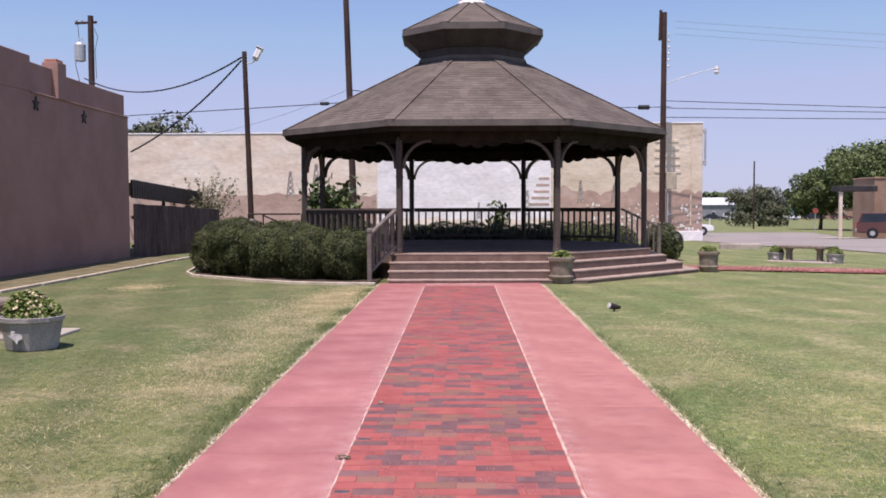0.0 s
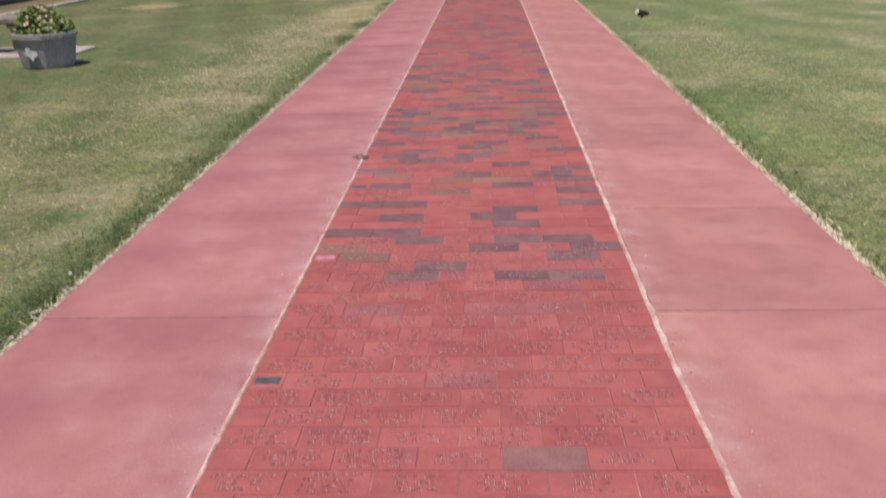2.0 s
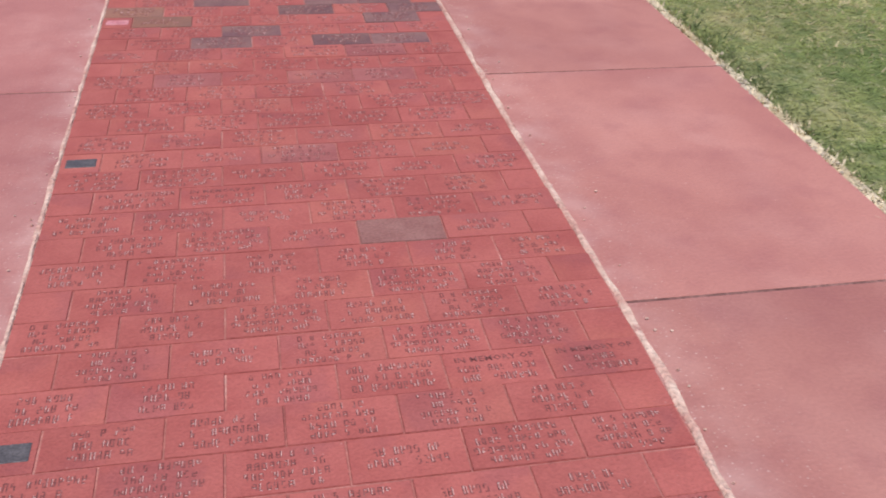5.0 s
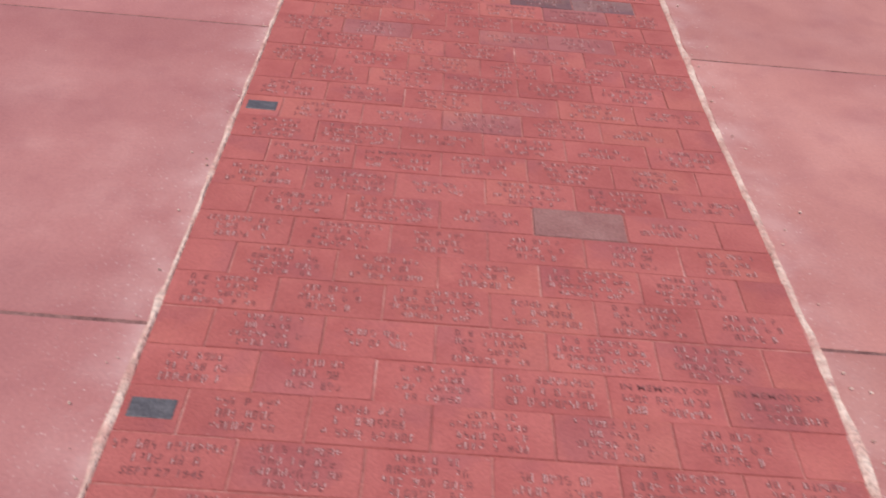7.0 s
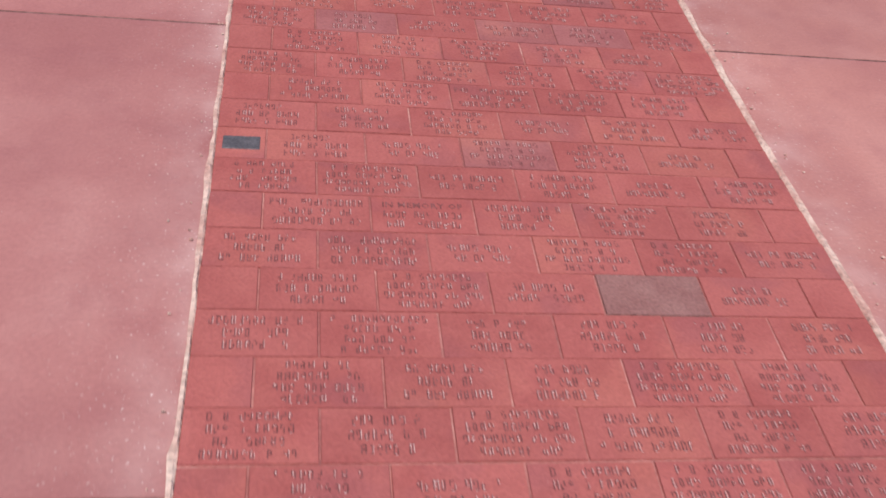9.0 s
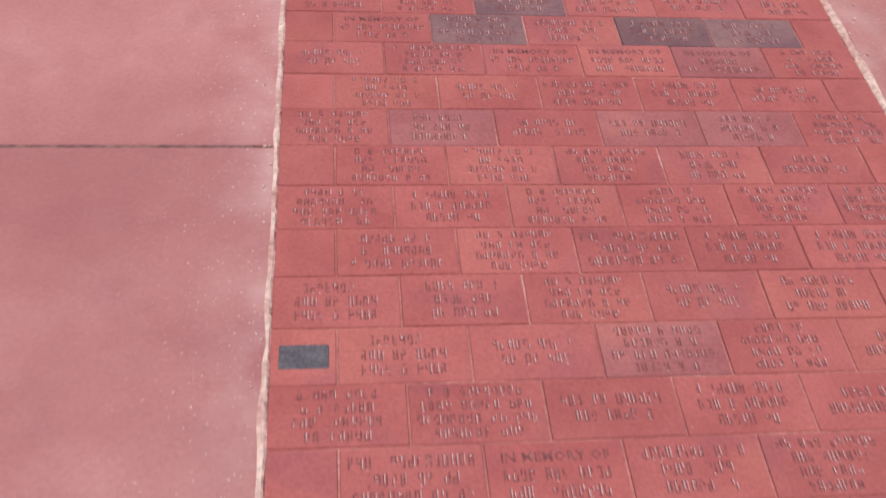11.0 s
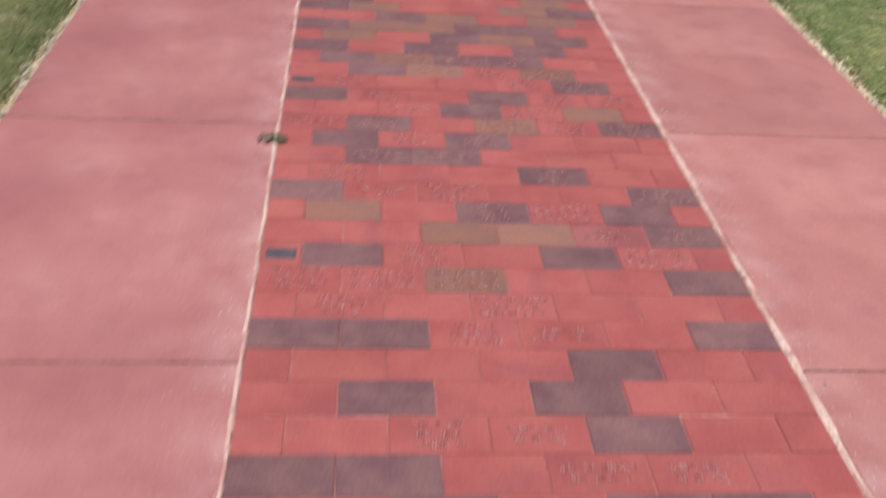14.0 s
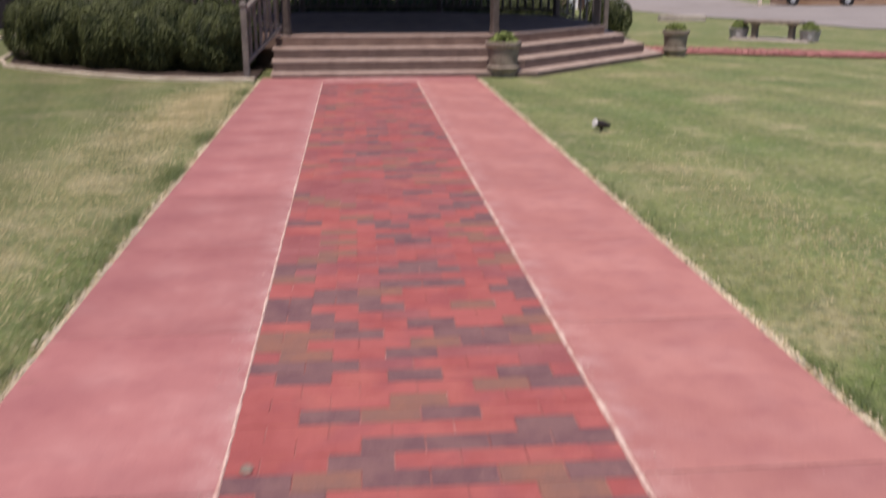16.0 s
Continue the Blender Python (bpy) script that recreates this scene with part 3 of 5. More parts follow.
# ---------- the walk: red concrete strips on both sides of a brick strip ----------
HALF, OUT, END = 0.61, 1.425, 16.55
PITCH, ROW0 = 0.1016, 2.875
walkway = part("walkway", box((-OUT + 0.01, -3.0, -0.12), (OUT - 0.01, 17.2, -0.032)), M["bedding"])
tagged(walkway, "straight red walk of engraved bricks between red-stained concrete strips", "path", kind="structure")


def slab_mesh(x0, x1, length, mat):
    bm = bmesh.new()
    add_box(bm, (x0, 0, -0.10), (x1, length, 0.0), 0.0035)
    return mesh_of(bm, "slab", M[mat])




def spread(y):
    """The courses lie looser along one stretch, which pushes one edge of the strip out."""
    u = min(1.0, max(0.0, (y - 2.1) / 1.1, (1.95 - y) / 0.6))
    return 0.018 * (1 - u * u * (3 - 2 * u))


JOINTS = [-2.92, -1.66, -0.40, 0.858, 2.115, 3.385, 4.56, 5.65] + [5.65 + 1.21 * k for k in range(1, 9)] + [END + 0.005]
SHIFTS = {4: 0.065, 5: 0.022, 6: -0.02, 7: 0.015}
for side, (x0, x1) in enumerate(((-OUT, -HALF + 0.001), (0.607, OUT))):
    cuts = [y + (SHIFTS.get(k, 0) if side else 0) for k, y in enumerate(JOINTS)]
    for y0, y1 in zip(cuts, cuts[1:]):
        s = part("slab", slab_mesh(x0, x1, y1 - y0 - 0.006, ("red_concrete", "faded_concrete")[side]), None, walkway)
        s.location = (0, y0, random.uniform(-0.0007, 0.0007))
    part("joint_dirt", box((x0 + 0.01, -2.9, -0.032), (x1 - 0.01, END, -0.0021)), M["joint_dirt"], walkway, "dark dirt in the slab joints")
end = part("slab", box((-OUT, END + 0.01, -0.10), (OUT, 17.19, -0.001), 0.006), M["red_concrete"], walkway)
crumb_rng = random.Random(8)
for s in (-1, 1):
    bm = bmesh.new()
    inner, outer = (HALF - 0.004, HALF + 0.009) if s < 0 else (0.588, 0.606)
    rows = []
    for y in np.arange(-3, END, 0.035):
        wide = 0.006 * noise.noise(Vector((s * 4.0, y * 2.3, 0))) + 0.006 * noise.noise(Vector((s * 9.0, y * 9, 5))) + 0.004 * noise.noise(Vector((s * 2.0, y * 31, 1)))
        chip = 0.005 * noise.noise(Vector((s * 6.0, y * 12, 9)))
        push = 1.15 * spread(y) if s > 0 else 0.0
        x0, x1 = s * (inner + chip) + push, s * (outer + wide) + push
        mid, lift = x0 + (x1 - x0) * 0.45, 0.0012 * noise.noise(Vector((s, y * 20, 3)))
        rows.append([bm.verts.new(q) for q in ((x0, y, -0.009), (x0 + s * 0.003, y, -0.0005 + lift), (mid, y, 0.0030 + lift), (x1, y, 0.0022))])
    for p, q in zip(rows, rows[1:]):
        for i in range(3):
            bm.faces.new((p[i], p[i + 1], q[i + 1], q[i]))
    part("mortar_strip", bm, M["joint"], walkway, "pale crumbling mortar strip beside the bricks")
    bm = bmesh.new()
    for _ in range(150):
        y = crumb_rng.uniform(0.8, 9.0)
        x, r = s * (0.618 + abs(crumb_rng.gauss(0, 0.035))) + (spread(y) if s > 0 else 0), crumb_rng.uniform(0.0012, 0.0042)
        add_lathe(bm, [(r, 0.0005), (r * crumb_rng.uniform(0.7, 1.1), r * 0.6), (r * 0.4, r * 1.1)], 5, (x, y, 0.0015), crumb_rng.uniform(0.5, 1))
    part("mortar_crumbs", bm, M["joint"], walkway, "loose crumbs of mortar")["kind"] = "stuff"


def brick_mesh(length, mat, name):
    """A paver with eased edges, its top at zero."""
    bm = bmesh.new()
    g, h, e = 0.0012, 0.0004, 0.0013
    x0, x1, y0, y1 = g, length - g, h, PITCH - h
    rings = [[(x0, y0, -0.03), (x1, y0, -0.03), (x1, y1, -0.03), (x0, y1, -0.03)],
             [(x0, y0, -0.004), (x1, y0, -0.004), (x1, y1, -0.004), (x0, y1, -0.004)],
             [(x0 + e, y0 + e, 0), (x1 - e, y0 + e, 0), (x1 - e, y1 - e, 0), (x0 + e, y1 - e, 0)]]
    vs = [[bm.verts.new(p) for p in r] for r in rings]
    for p, q in zip(vs, vs[1:]):
        for i in range(4):
            j = (i + 1) % 4
            bm.faces.new((p[i], p[j], q[j], q[i]))
    bm.faces.new(vs[-1])
    return mesh_of(bm, name, mat)


LONG = 0.2
BRICKS = {(k, h): brick_mesh(LONG / 2 if h else LONG, BRICK[k], "brick") for k in BRICK for h in (False, True)}


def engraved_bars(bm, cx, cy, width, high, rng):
    """A line of unreadable marks: short upright and level bars, with painted highlights on some edges."""
    def bar(x0, x1, y0, y1, pale_edge=False):
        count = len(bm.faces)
        add_prism(bm, [(x0, y0), (x1, y0), (x1, y1), (x0, y1)], -0.001, 0.0008 if pale_edge else 0.0005)
        # These slivers get the highlight colour of a groove's sunlit edge.
        if pale_edge:
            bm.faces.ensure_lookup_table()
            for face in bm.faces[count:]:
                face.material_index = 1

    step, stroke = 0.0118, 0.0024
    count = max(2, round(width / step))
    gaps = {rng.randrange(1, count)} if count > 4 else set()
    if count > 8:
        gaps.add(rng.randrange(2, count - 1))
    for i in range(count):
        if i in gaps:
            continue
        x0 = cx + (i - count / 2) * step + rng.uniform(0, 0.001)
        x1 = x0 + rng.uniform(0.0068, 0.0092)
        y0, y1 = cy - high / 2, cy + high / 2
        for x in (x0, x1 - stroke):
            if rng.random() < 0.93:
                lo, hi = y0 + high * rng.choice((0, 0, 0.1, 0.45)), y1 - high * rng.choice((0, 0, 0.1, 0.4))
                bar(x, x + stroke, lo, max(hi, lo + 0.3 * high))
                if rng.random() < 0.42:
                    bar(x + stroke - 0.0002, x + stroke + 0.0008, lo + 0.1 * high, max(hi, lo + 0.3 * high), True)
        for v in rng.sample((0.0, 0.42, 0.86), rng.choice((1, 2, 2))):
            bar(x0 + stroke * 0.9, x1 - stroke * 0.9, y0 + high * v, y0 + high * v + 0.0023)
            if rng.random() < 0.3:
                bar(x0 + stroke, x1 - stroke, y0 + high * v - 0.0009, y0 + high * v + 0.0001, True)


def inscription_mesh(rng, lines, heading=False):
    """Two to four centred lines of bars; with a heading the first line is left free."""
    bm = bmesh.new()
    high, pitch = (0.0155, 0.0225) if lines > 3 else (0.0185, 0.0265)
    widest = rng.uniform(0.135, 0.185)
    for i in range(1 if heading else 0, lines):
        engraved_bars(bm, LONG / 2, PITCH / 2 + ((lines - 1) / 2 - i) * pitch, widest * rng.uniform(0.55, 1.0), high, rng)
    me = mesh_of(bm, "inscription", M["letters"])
    me.materials.append(M["letter_highlight"])
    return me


def heading_mesh(words):
    """Words that recur on the pavers, cut in plain capitals."""
    cu = bpy.data.curves.new("heading", "FONT")
    cu.body, cu.size, cu.extrude, cu.offset, cu.resolution_u = words, 0.0215, 0.0005, 0.0003, 1
    cu.align_x, cu.align_y, cu.space_character = "CENTER", "CENTER", 1.05
    ob = bpy.data.objects.new("heading", cu)
    scene.collection.objects.link(ob)
    bpy.context.view_layer.update()
    me = bpy.data.meshes.new_from_object(ob.evaluated_get(bpy.context.evaluated_depsgraph_get()))
    bpy.data.objects.remove(ob)
    bpy.data.curves.remove(cu)
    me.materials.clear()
    # Capitals stand slightly proud; the dark colour supplies the groove's shade.
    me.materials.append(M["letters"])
    return me


text_rng = random.Random(4)
TEXTS = [inscription_mesh(text_rng, n) for n in (2, 3, 3, 3, 4, 4) * 5]
UNDER = [inscription_mesh(text_rng, 3, True) for _ in range(5)]
WORDS = {w: heading_mesh(w) for w in ("IN MEMORY OF", "IN HONOR OF", "SEPT 27 1945")}
HEADED = {(-9, 4): "IN MEMORY OF", (-9, 5): "IN MEMORY OF", (-2, 2): "IN MEMORY OF", (7, 2): "IN MEMORY OF", (7, 3): "IN MEMORY OF", (8, 1): "IN MEMORY OF", (7, 4): "IN HONOR OF", (-11, 0): "SEPT 27 1945"}

# Courses of the strip from the small dark plate onwards; a dash closes the half brick at either end.
COURSES = """q-rrurr-r rrrrrr r-rrrrr-r rrrrrr r-rrrrr-r ruruur r-rrrrr-r rrrrur r-rDrDD-r rrDrrr p-orrrD-r orrDrD r-rDrDD-r DDrrrr
r-rrrDr-r rDrDrr r-rrrDr-r DDrrrD r-rrrrr-r rrorrD q-DrrDr-r rroouD r-orDrD-r DrrrrD r-rrrDr-r rDDrrr r-DrDrr-r rDrorD r-rrDro-r
DrrDrr q-rrrrD-r rDoror r-DoDDr-r DrDrDr r-orDoD-r DooDDr r-rDoro-r DorroD r-Drrro-r DoDDoD r-rDrrr-r rrDDDD r-rrrrD-r rDoDrr r-rrorr-r rrrroD r-DrDrD-r""".split()
brick_rng = random.Random(11)


def course(k):
    if 0 <= k < len(COURSES):
        return COURSES[k].replace("-", "")
    n = 7 if k % 2 == 0 else 6
    if k < 0:
        row = ["r"] * n
        if k == -4:
            row[4] = "g"
        if k == -10:
            row[0] = "q"
        return "".join(row)
    dark = "rrrruDDDo" if k < 56 else "rrruuuDDo" if k < 70 else "ruuuuuDro"
    return "".join(brick_rng.choice(dark) for _ in range(n))


part("joint_sand", box((-HALF - 0.004, -2.9, -0.03), (0.612, END, -0.0027)), M["joint_sand"], walkway, "pale pinkish sand in the joints")
far_v, far_f, far_k = [], [], []
first, last = math.ceil((-2.9 - ROW0) / PITCH), int((END - ROW0) / PITCH)
plates = {}
for k in range(first, last + 1):
    row, x = course(k), -HALF
    loose = 1 + spread(ROW0 + k * PITCH)
    shift = brick_rng.uniform(-0.002, 0.002)
    for i, c in enumerate(row):
        half = k % 2 == 0 and i in (0, 6)
        w = LONG / 2 if half else LONG
        y, z = ROW0 + k * PITCH + shift, brick_rng.uniform(-0.0008, 0.0015)
        kind = "r" if c in "pq" else c
        if -13 <= k < 33:
            b = part("brick", BRICKS[kind, half], None, walkway)
            b.matrix_world = pose(x, y, z, brick_rng.uniform(-0.2, 0.2), brick_rng.uniform(-0.15, 0.15), brick_rng.uniform(-0.25, 0.25)) @ Matrix.Diagonal((loose, 1, 1, 1))
            if c in "pq":
                pl = part("plate", box((0.014, 0.029, -0.002), (w - 0.012, PITCH - 0.030, 0.0015), 0.001), M["plaque" if c == "q" or k == 0 else "pink"], b, "small dark metal plate" if c == "q" else "small pink plate")
            elif (k, i) in HEADED:
                words = HEADED[k, i]
                dated = words.startswith("SEPT")
                h = part("heading", WORDS[words], None, b, "engraved words " + words.lower())
                h.location = (LONG / 2, PITCH / 2 + (-0.0265 if dated else 0.0265), 0.0)
                u = part("inscription", UNDER[(k + i) % 5], None, b, "engraved lettering, unreadable")
                u.location.y = 0.0265 if dated else 0
            elif not half and c != "g" and (k < 12 or brick_rng.random() < 0.4):
                part("inscription", brick_rng.choice(TEXTS), None, b, "engraved lettering, unreadable")
        else:
            me = BRICKS[kind, half]
            base = len(far_v)
            co = [(v.co.x * loose + x, v.co.y + y, v.co.z + z) for v in me.vertices]
            far_v.extend(co)
            far_f.extend([[base + j for j in p.vertices] for p in me.polygons])
            far_k.extend([list(BRICK).index(kind)] * len(me.polygons))
        x += w * loose
me = bpy.data.meshes.new("far_bricks")
me.from_pydata(far_v, [], far_f)
for mat in BRICK.values():
    me.materials.append(mat)
me.polygons.foreach_set("material_index", far_k)
far = part("far_bricks", me, None, walkway, "red and dark brick paving")
far["kind"] = "stuff"

# ---------- grass ----------
def turf(name, n, x0, x1, y0, y1, tall, width, mat, label, reach=2.3, z=-0.02):
    p = np.empty((n, 3))
    p[:, 0], p[:, 1], p[:, 2] = np.random.uniform(x0, x1, n), np.random.uniform(y0, y1, n), z
    t = p.copy()
    h = tall * np.random.uniform(0.45, 1.2, n)
    t[:, 2] += h
    t[:, :2] += np.random.normal(0, reach, (n, 2)) * h[:, None]
    return p, t, np.full(n, width) * np.random.uniform(0.6, 1.3, n)


sets = [turf("", n, x0, x1, y0, y1, tall, w, None, "") for n, x0, x1, y0, y1, tall, w in (
    (150000, -4.2, -1.47, 1.0, 10.0, 0.012, 0.0034), (150000, 1.47, 4.4, 1.0, 10.0, 0.012, 0.0034))]
for k, (p, t, w) in enumerate(sets):
    thin = np.random.uniform(0, 1, len(p)) < np.clip((10.0 - p[:, 1]) / 6.0, 0, 1) * np.clip((4.4 - np.abs(p[:, 0])) / 1.2, 0, 1)
    sets[k] = (p[thin], t[thin], w[thin])
grass = new("grass", blades_mesh("grass", np.concatenate([s[0] for s in sets]), np.concatenate([s[1] for s in sets]), np.concatenate([s[2] for s in sets]), M["blade"]))
tagged(grass, "short mown grass, green and straw-coloured, beside the red walk", "grass", kind="stuff")
fr, ft = [], []
for s in (-1, 1):
    n = 7000 if s < 0 else 10000
    y = np.random.uniform(-0.5, 17.0, n)
    clump = np.array([noise.noise(Vector((s * 7.0, yy * 2.2, 0))) for yy in y]) * 0.5 + np.array([noise.noise(Vector((s * 3.0, yy * 9.0, 2))) for yy in y]) * 0.3
    keep = np.random.uniform(-0.5, 0.5, n) < clump + 0.28
    y, clump = y[keep], clump[keep]
    p = np.stack([s * (OUT + 0.012 + np.abs(np.random.normal(0, 0.026, len(y)))), y, np.full(len(y), -0.02)], 1)
    h = np.random.uniform(0.012, 0.042, len(y)) * (0.7 + 0.8 * np.clip(clump, 0, 1))
    t = p + np.stack([np.random.normal(-s * 0.35, 0.6, len(y)) * h, np.random.normal(0, 0.6, len(y)) * h, h], 1)
    fr.append(p), ft.append(t)
fr, ft = np.concatenate(fr), np.concatenate(ft)
fringe = new("dry_grass", blades_mesh("dry_grass", fr, ft, np.random.uniform(0.002, 0.0045, len(fr)), M["straw"]))
tagged(fringe, "bleached dead grass along the edges of the walk", "grass", kind="stuff")
draped("verge_soil", [(-OUT - 0.03, -3), (-OUT + 0.005, -3), (-OUT + 0.005, 17), (-OUT - 0.03, 17)], M["straw"], 0.006, "dry straw and dust along the walk", "soil")
draped("verge_soil", [(OUT - 0.005, -3), (OUT + 0.05, -3), (OUT + 0.05, 17), (OUT - 0.005, 17)], M["straw"], 0.006, "dry straw and dust along the walk", "soil")

# dry patches and overgrown edges
roots, tips = [], []
for x, y, rx, ry, n in ((-2.0, 12.4, 0.35, 1.7, 12000), (-1.85, 14.8, 0.22, 0.9, 14000), (-3.0, 5.4, 0.5, 0.8, 5000), (-5.6, 16.6, 0.22, 0.3, 3500), (-2.1, 8.2, 0.3, 0.8, 6000), (2.3, 9.0, 0.3, 1.4, 3000), (2.2, 4.4, 0.35, 0.6, 2500), (-2.0, 3.4, 0.3, 0.6, 2500)):
    p = np.stack([np.random.normal(x, rx, n), np.random.normal(y, ry, n), np.full(n, -0.02)], 1)
    p = p[np.abs(p[:, 0]) > OUT + 0.05]
    t = p + np.stack([np.random.normal(0, 0.022, len(p)), np.random.normal(0, 0.022, len(p)), np.random.uniform(0.006, 0.018, len(p))], 1)
    roots.append(p), tips.append(t)
roots, tips = np.concatenate(roots), np.concatenate(tips)
patch = new("dry_grass", blades_mesh("dry_patch", roots, tips, np.random.uniform(0.003, 0.006, len(roots)), M["dry_blade"]))
tagged(patch, "sun-dried straw-coloured patches in the lawn", "grass", kind="stuff")
roots, tips = [], []
for s in (-1, 1):
    n = 15000 if s < 0 else 9000
    y = np.random.uniform(-0.5, 17.0, n)
    lush = np.array([noise.noise(Vector((s * 5.0, yy * 1.3, 4))) for yy in y])
    keep = np.random.uniform(-0.6, 0.6, n) < lush * 1.5 + ((0.30 if s < 0 else -0.10) - 0.09 * np.clip(y - 6.0, 0, 7))
    y, lush = y[keep], lush[keep]
    p = np.stack([s * (OUT + 0.045 + np.abs(np.random.normal(0, 0.085 if s < 0 else 0.06, len(y)))), y, np.full(len(y), -0.02)], 1)
    h = np.random.uniform(0.03, 0.075, len(y)) * (0.8 + 0.6 * np.clip(lush, 0, 1))
    t = p + np.stack([np.random.normal(-s * 0.5, 0.9, len(y)) * h, np.random.normal(0, 0.9, len(y)) * h, h * 0.8], 1)
    roots.append(p), tips.append(t)
roots, tips = np.concatenate(roots), np.concatenate(tips)
edge_turf = new("grass", blades_mesh("edge_turf", roots, tips, np.random.uniform(0.002, 0.004, len(roots)), M["tuft"]))
tagged(edge_turf, "longer green grass leaning over the edges of the walk", "grass", kind="stuff")

bm = bmesh.new()
for _ in range(1700):
    y = crumb_rng.uniform(-0.5, 11.0)
    s = -1 if crumb_rng.random() < 0.72 else 1
    if noise.noise(Vector((s * 8.0, y * 3.0, 1))) + crumb_rng.uniform(-0.5, 0.5) < -0.1:
        continue
    r = crumb_rng.uniform(0.002, 0.010)
    add_lathe(bm, [(r, 0), (r * crumb_rng.uniform(0.8, 1.1), r * 0.5), (r * 0.4, r * crumb_rng.uniform(0.8, 1.2))], 6, (s * (OUT - 0.006 + abs(crumb_rng.gauss(0, 0.022))), y, -0.004), crumb_rng.uniform(0.6, 1))
tagged(part("verge_gravel", bm, M["edging"]), "pale crumbs of concrete and grit along the lawn's edge", "gravel", kind="stuff")
weed = thing("weed", "small green weed in the mortar joint of the walk", "weed", (-0.625, 5.53, 0))
c, nn = blob_points(45, (0, 0, 0.010), (0.042, 0.022, 0.013), below=-0.1)
part("leaves", leaves_mesh("leaves", c, nn * [0.4, 0.4, 1], 0.013, M["olive_leaf"]), None, weed)
litter = thing("pebble", "small grey chip of stone on the bricks", "stone", (-0.545, 6.97, 0))
part("chip", lathe([(0.012, 0), (0.022, 0.006), (0.014, 0.014)], 7), M["stone"], litter)

# ---------- the gazebo ----------
GX, GY, FLOOR, POST_IN = 0.27, 21.82, 0.48, 3.60
gazebo = thing("gazebo", "eight-sided dark timber gazebo with two-tier brown shingle roof", "gazebo", (GX, GY, 0), 1.2)


def loft(rings, close=True):
    """Skin between octagon rings given as (inradius, height)."""
    bm = bmesh.new()
    vs = [[bm.verts.new((x, y, z)) for x, y in octagon(r)] for r, z in rings]
    pairs = list(zip(vs, vs[1:])) + ([(vs[-1], vs[0])] if close else [])
    for p, q in pairs:
        for i in range(8):
            j = (i + 1) % 8
            bm.faces.new((p[i], p[j], q[j], q[i]))
    return bm


part("deck", prism(octagon(POST_IN + 0.13), 0.30, FLOOR), M["deck"], gazebo, "grey painted deck")
part("base", prism(octagon(POST_IN + 0.02), -0.05, 0.30), M["step_wood"], gazebo)
edge = POST_IN + 0.13
lefts = -POST_IN * math.tan(radians(22.5)) - 0.17
levels = [(edge + 0.92, -0.05, 0.055), (edge + 0.62, 0.055, 0.195), (edge + 0.31, 0.195, 0.337)]
for r, z0, z1 in levels:
    o = octagon(r)
    pts = [(lefts, -r), o[6], o[7], o[0], (0.6 * o[0][0], o[0][1]), (lefts, -1.0)]
    st = part("step", prism(pts, z0, z1 - 0.022), M["step_wood"], gazebo, "brown painted step")
    o2 = octagon(r + 0.006)
    part("nosing", prism([(lefts - 0.02, -r - 0.006), o2[6], o2[7], (o2[0][0], o2[0][1] + 0.02), (0.6 * o2[0][0], o2[0][1] + 0.02), (lefts - 0.02, -1.0)], z1 - 0.021, z1), M["nosing"], st, "pale worn tread edge")
o = octagon(edge + 0.006)
part("nosing", prism([(lefts, -edge - 0.006), o[6], o[7], (o[7][0] - 0.2, o[7][1] + 0.05), (o[6][0] - 0.08, o[6][1] + 0.2), (lefts, -edge + 0.18)], FLOOR - 0.02, FLOOR + 0.004), M["nosing"], gazebo, "pale worn deck edge")

posts = [Vector((x, y, 0)) for x, y in octagon(POST_IN)]
BEAM = 2.62
post_me = mesh_of(add_box(add_box(box((-0.052, -0.052, 0), (0.052, 0.052, 2.2), 0.010), (-0.058, -0.058, 0), (0.058, 0.058, 0.10), 0.01), (-0.057, -0.057, 1.42), (0.057, 0.057, 1.48), 0.01), "post", M["timber"])


def brace_mesh():
    """A curved knee brace, rising outwards from the post."""
    bm = bmesh.new()
    n, rr, w, t = 9, 0.52, 0.045, 0.055
    rings = []
    for i in range(n + 1):
        a = math.pi / 2 * i / n
        c, s = math.cos(a), math.sin(a)
        rings.append([bm.verts.new((rr - (rr - k) * c + 0.03, y, -rr + (rr - k) * s)) for k, y in ((-t / 2, -w), (t / 2, -w), (t / 2, w), (-t / 2, w))])
    for p, q in zip(rings, rings[1:]):
        for i in range(4):
            j = (i + 1) % 4
            bm.faces.new((p[i], p[j], q[j], q[i]))
    bm.faces.new(rings[0]), bm.faces.new(rings[-1][::-1])
    return mesh_of(bm, "brace", M["timber"])


brace_me = brace_mesh()
SIDE = (posts[1] - posts[0]).length


def valance_mesh():
    """A board between two posts whose lower edge is cut in scallops."""
    bm = bmesh.new()
    n, top = 60, BEAM + 0.02
    rows = []
    for i in range(n + 1):
        u = i / n
        x = (u - 0.5) * (SIDE - 0.14)
        drop = 0.05
        if abs(u - 0.5) < 0.16:
            drop += 0.06 * abs(math.sin(math.pi * (u - 0.34) / 0.32 * 3)) + 0.045 * (1 - abs(u - 0.5) / 0.16)
        elif abs(abs(u - 0.5) - 0.25) < 0.05:
            drop += 0.02
        rows.append([bm.verts.new((x, y, z)) for y, z in ((-0.018, top), (-0.018, top - drop - 0.02), (0.018, top - drop - 0.02), (0.018, top))])
    for p, q in zip(rows, rows[1:]):
        for i in range(4):
            j = (i + 1) % 4
            bm.faces.new((p[i], p[j], q[j], q[i]))
    return mesh_of(bm, "valance", M["shaded_wood"])


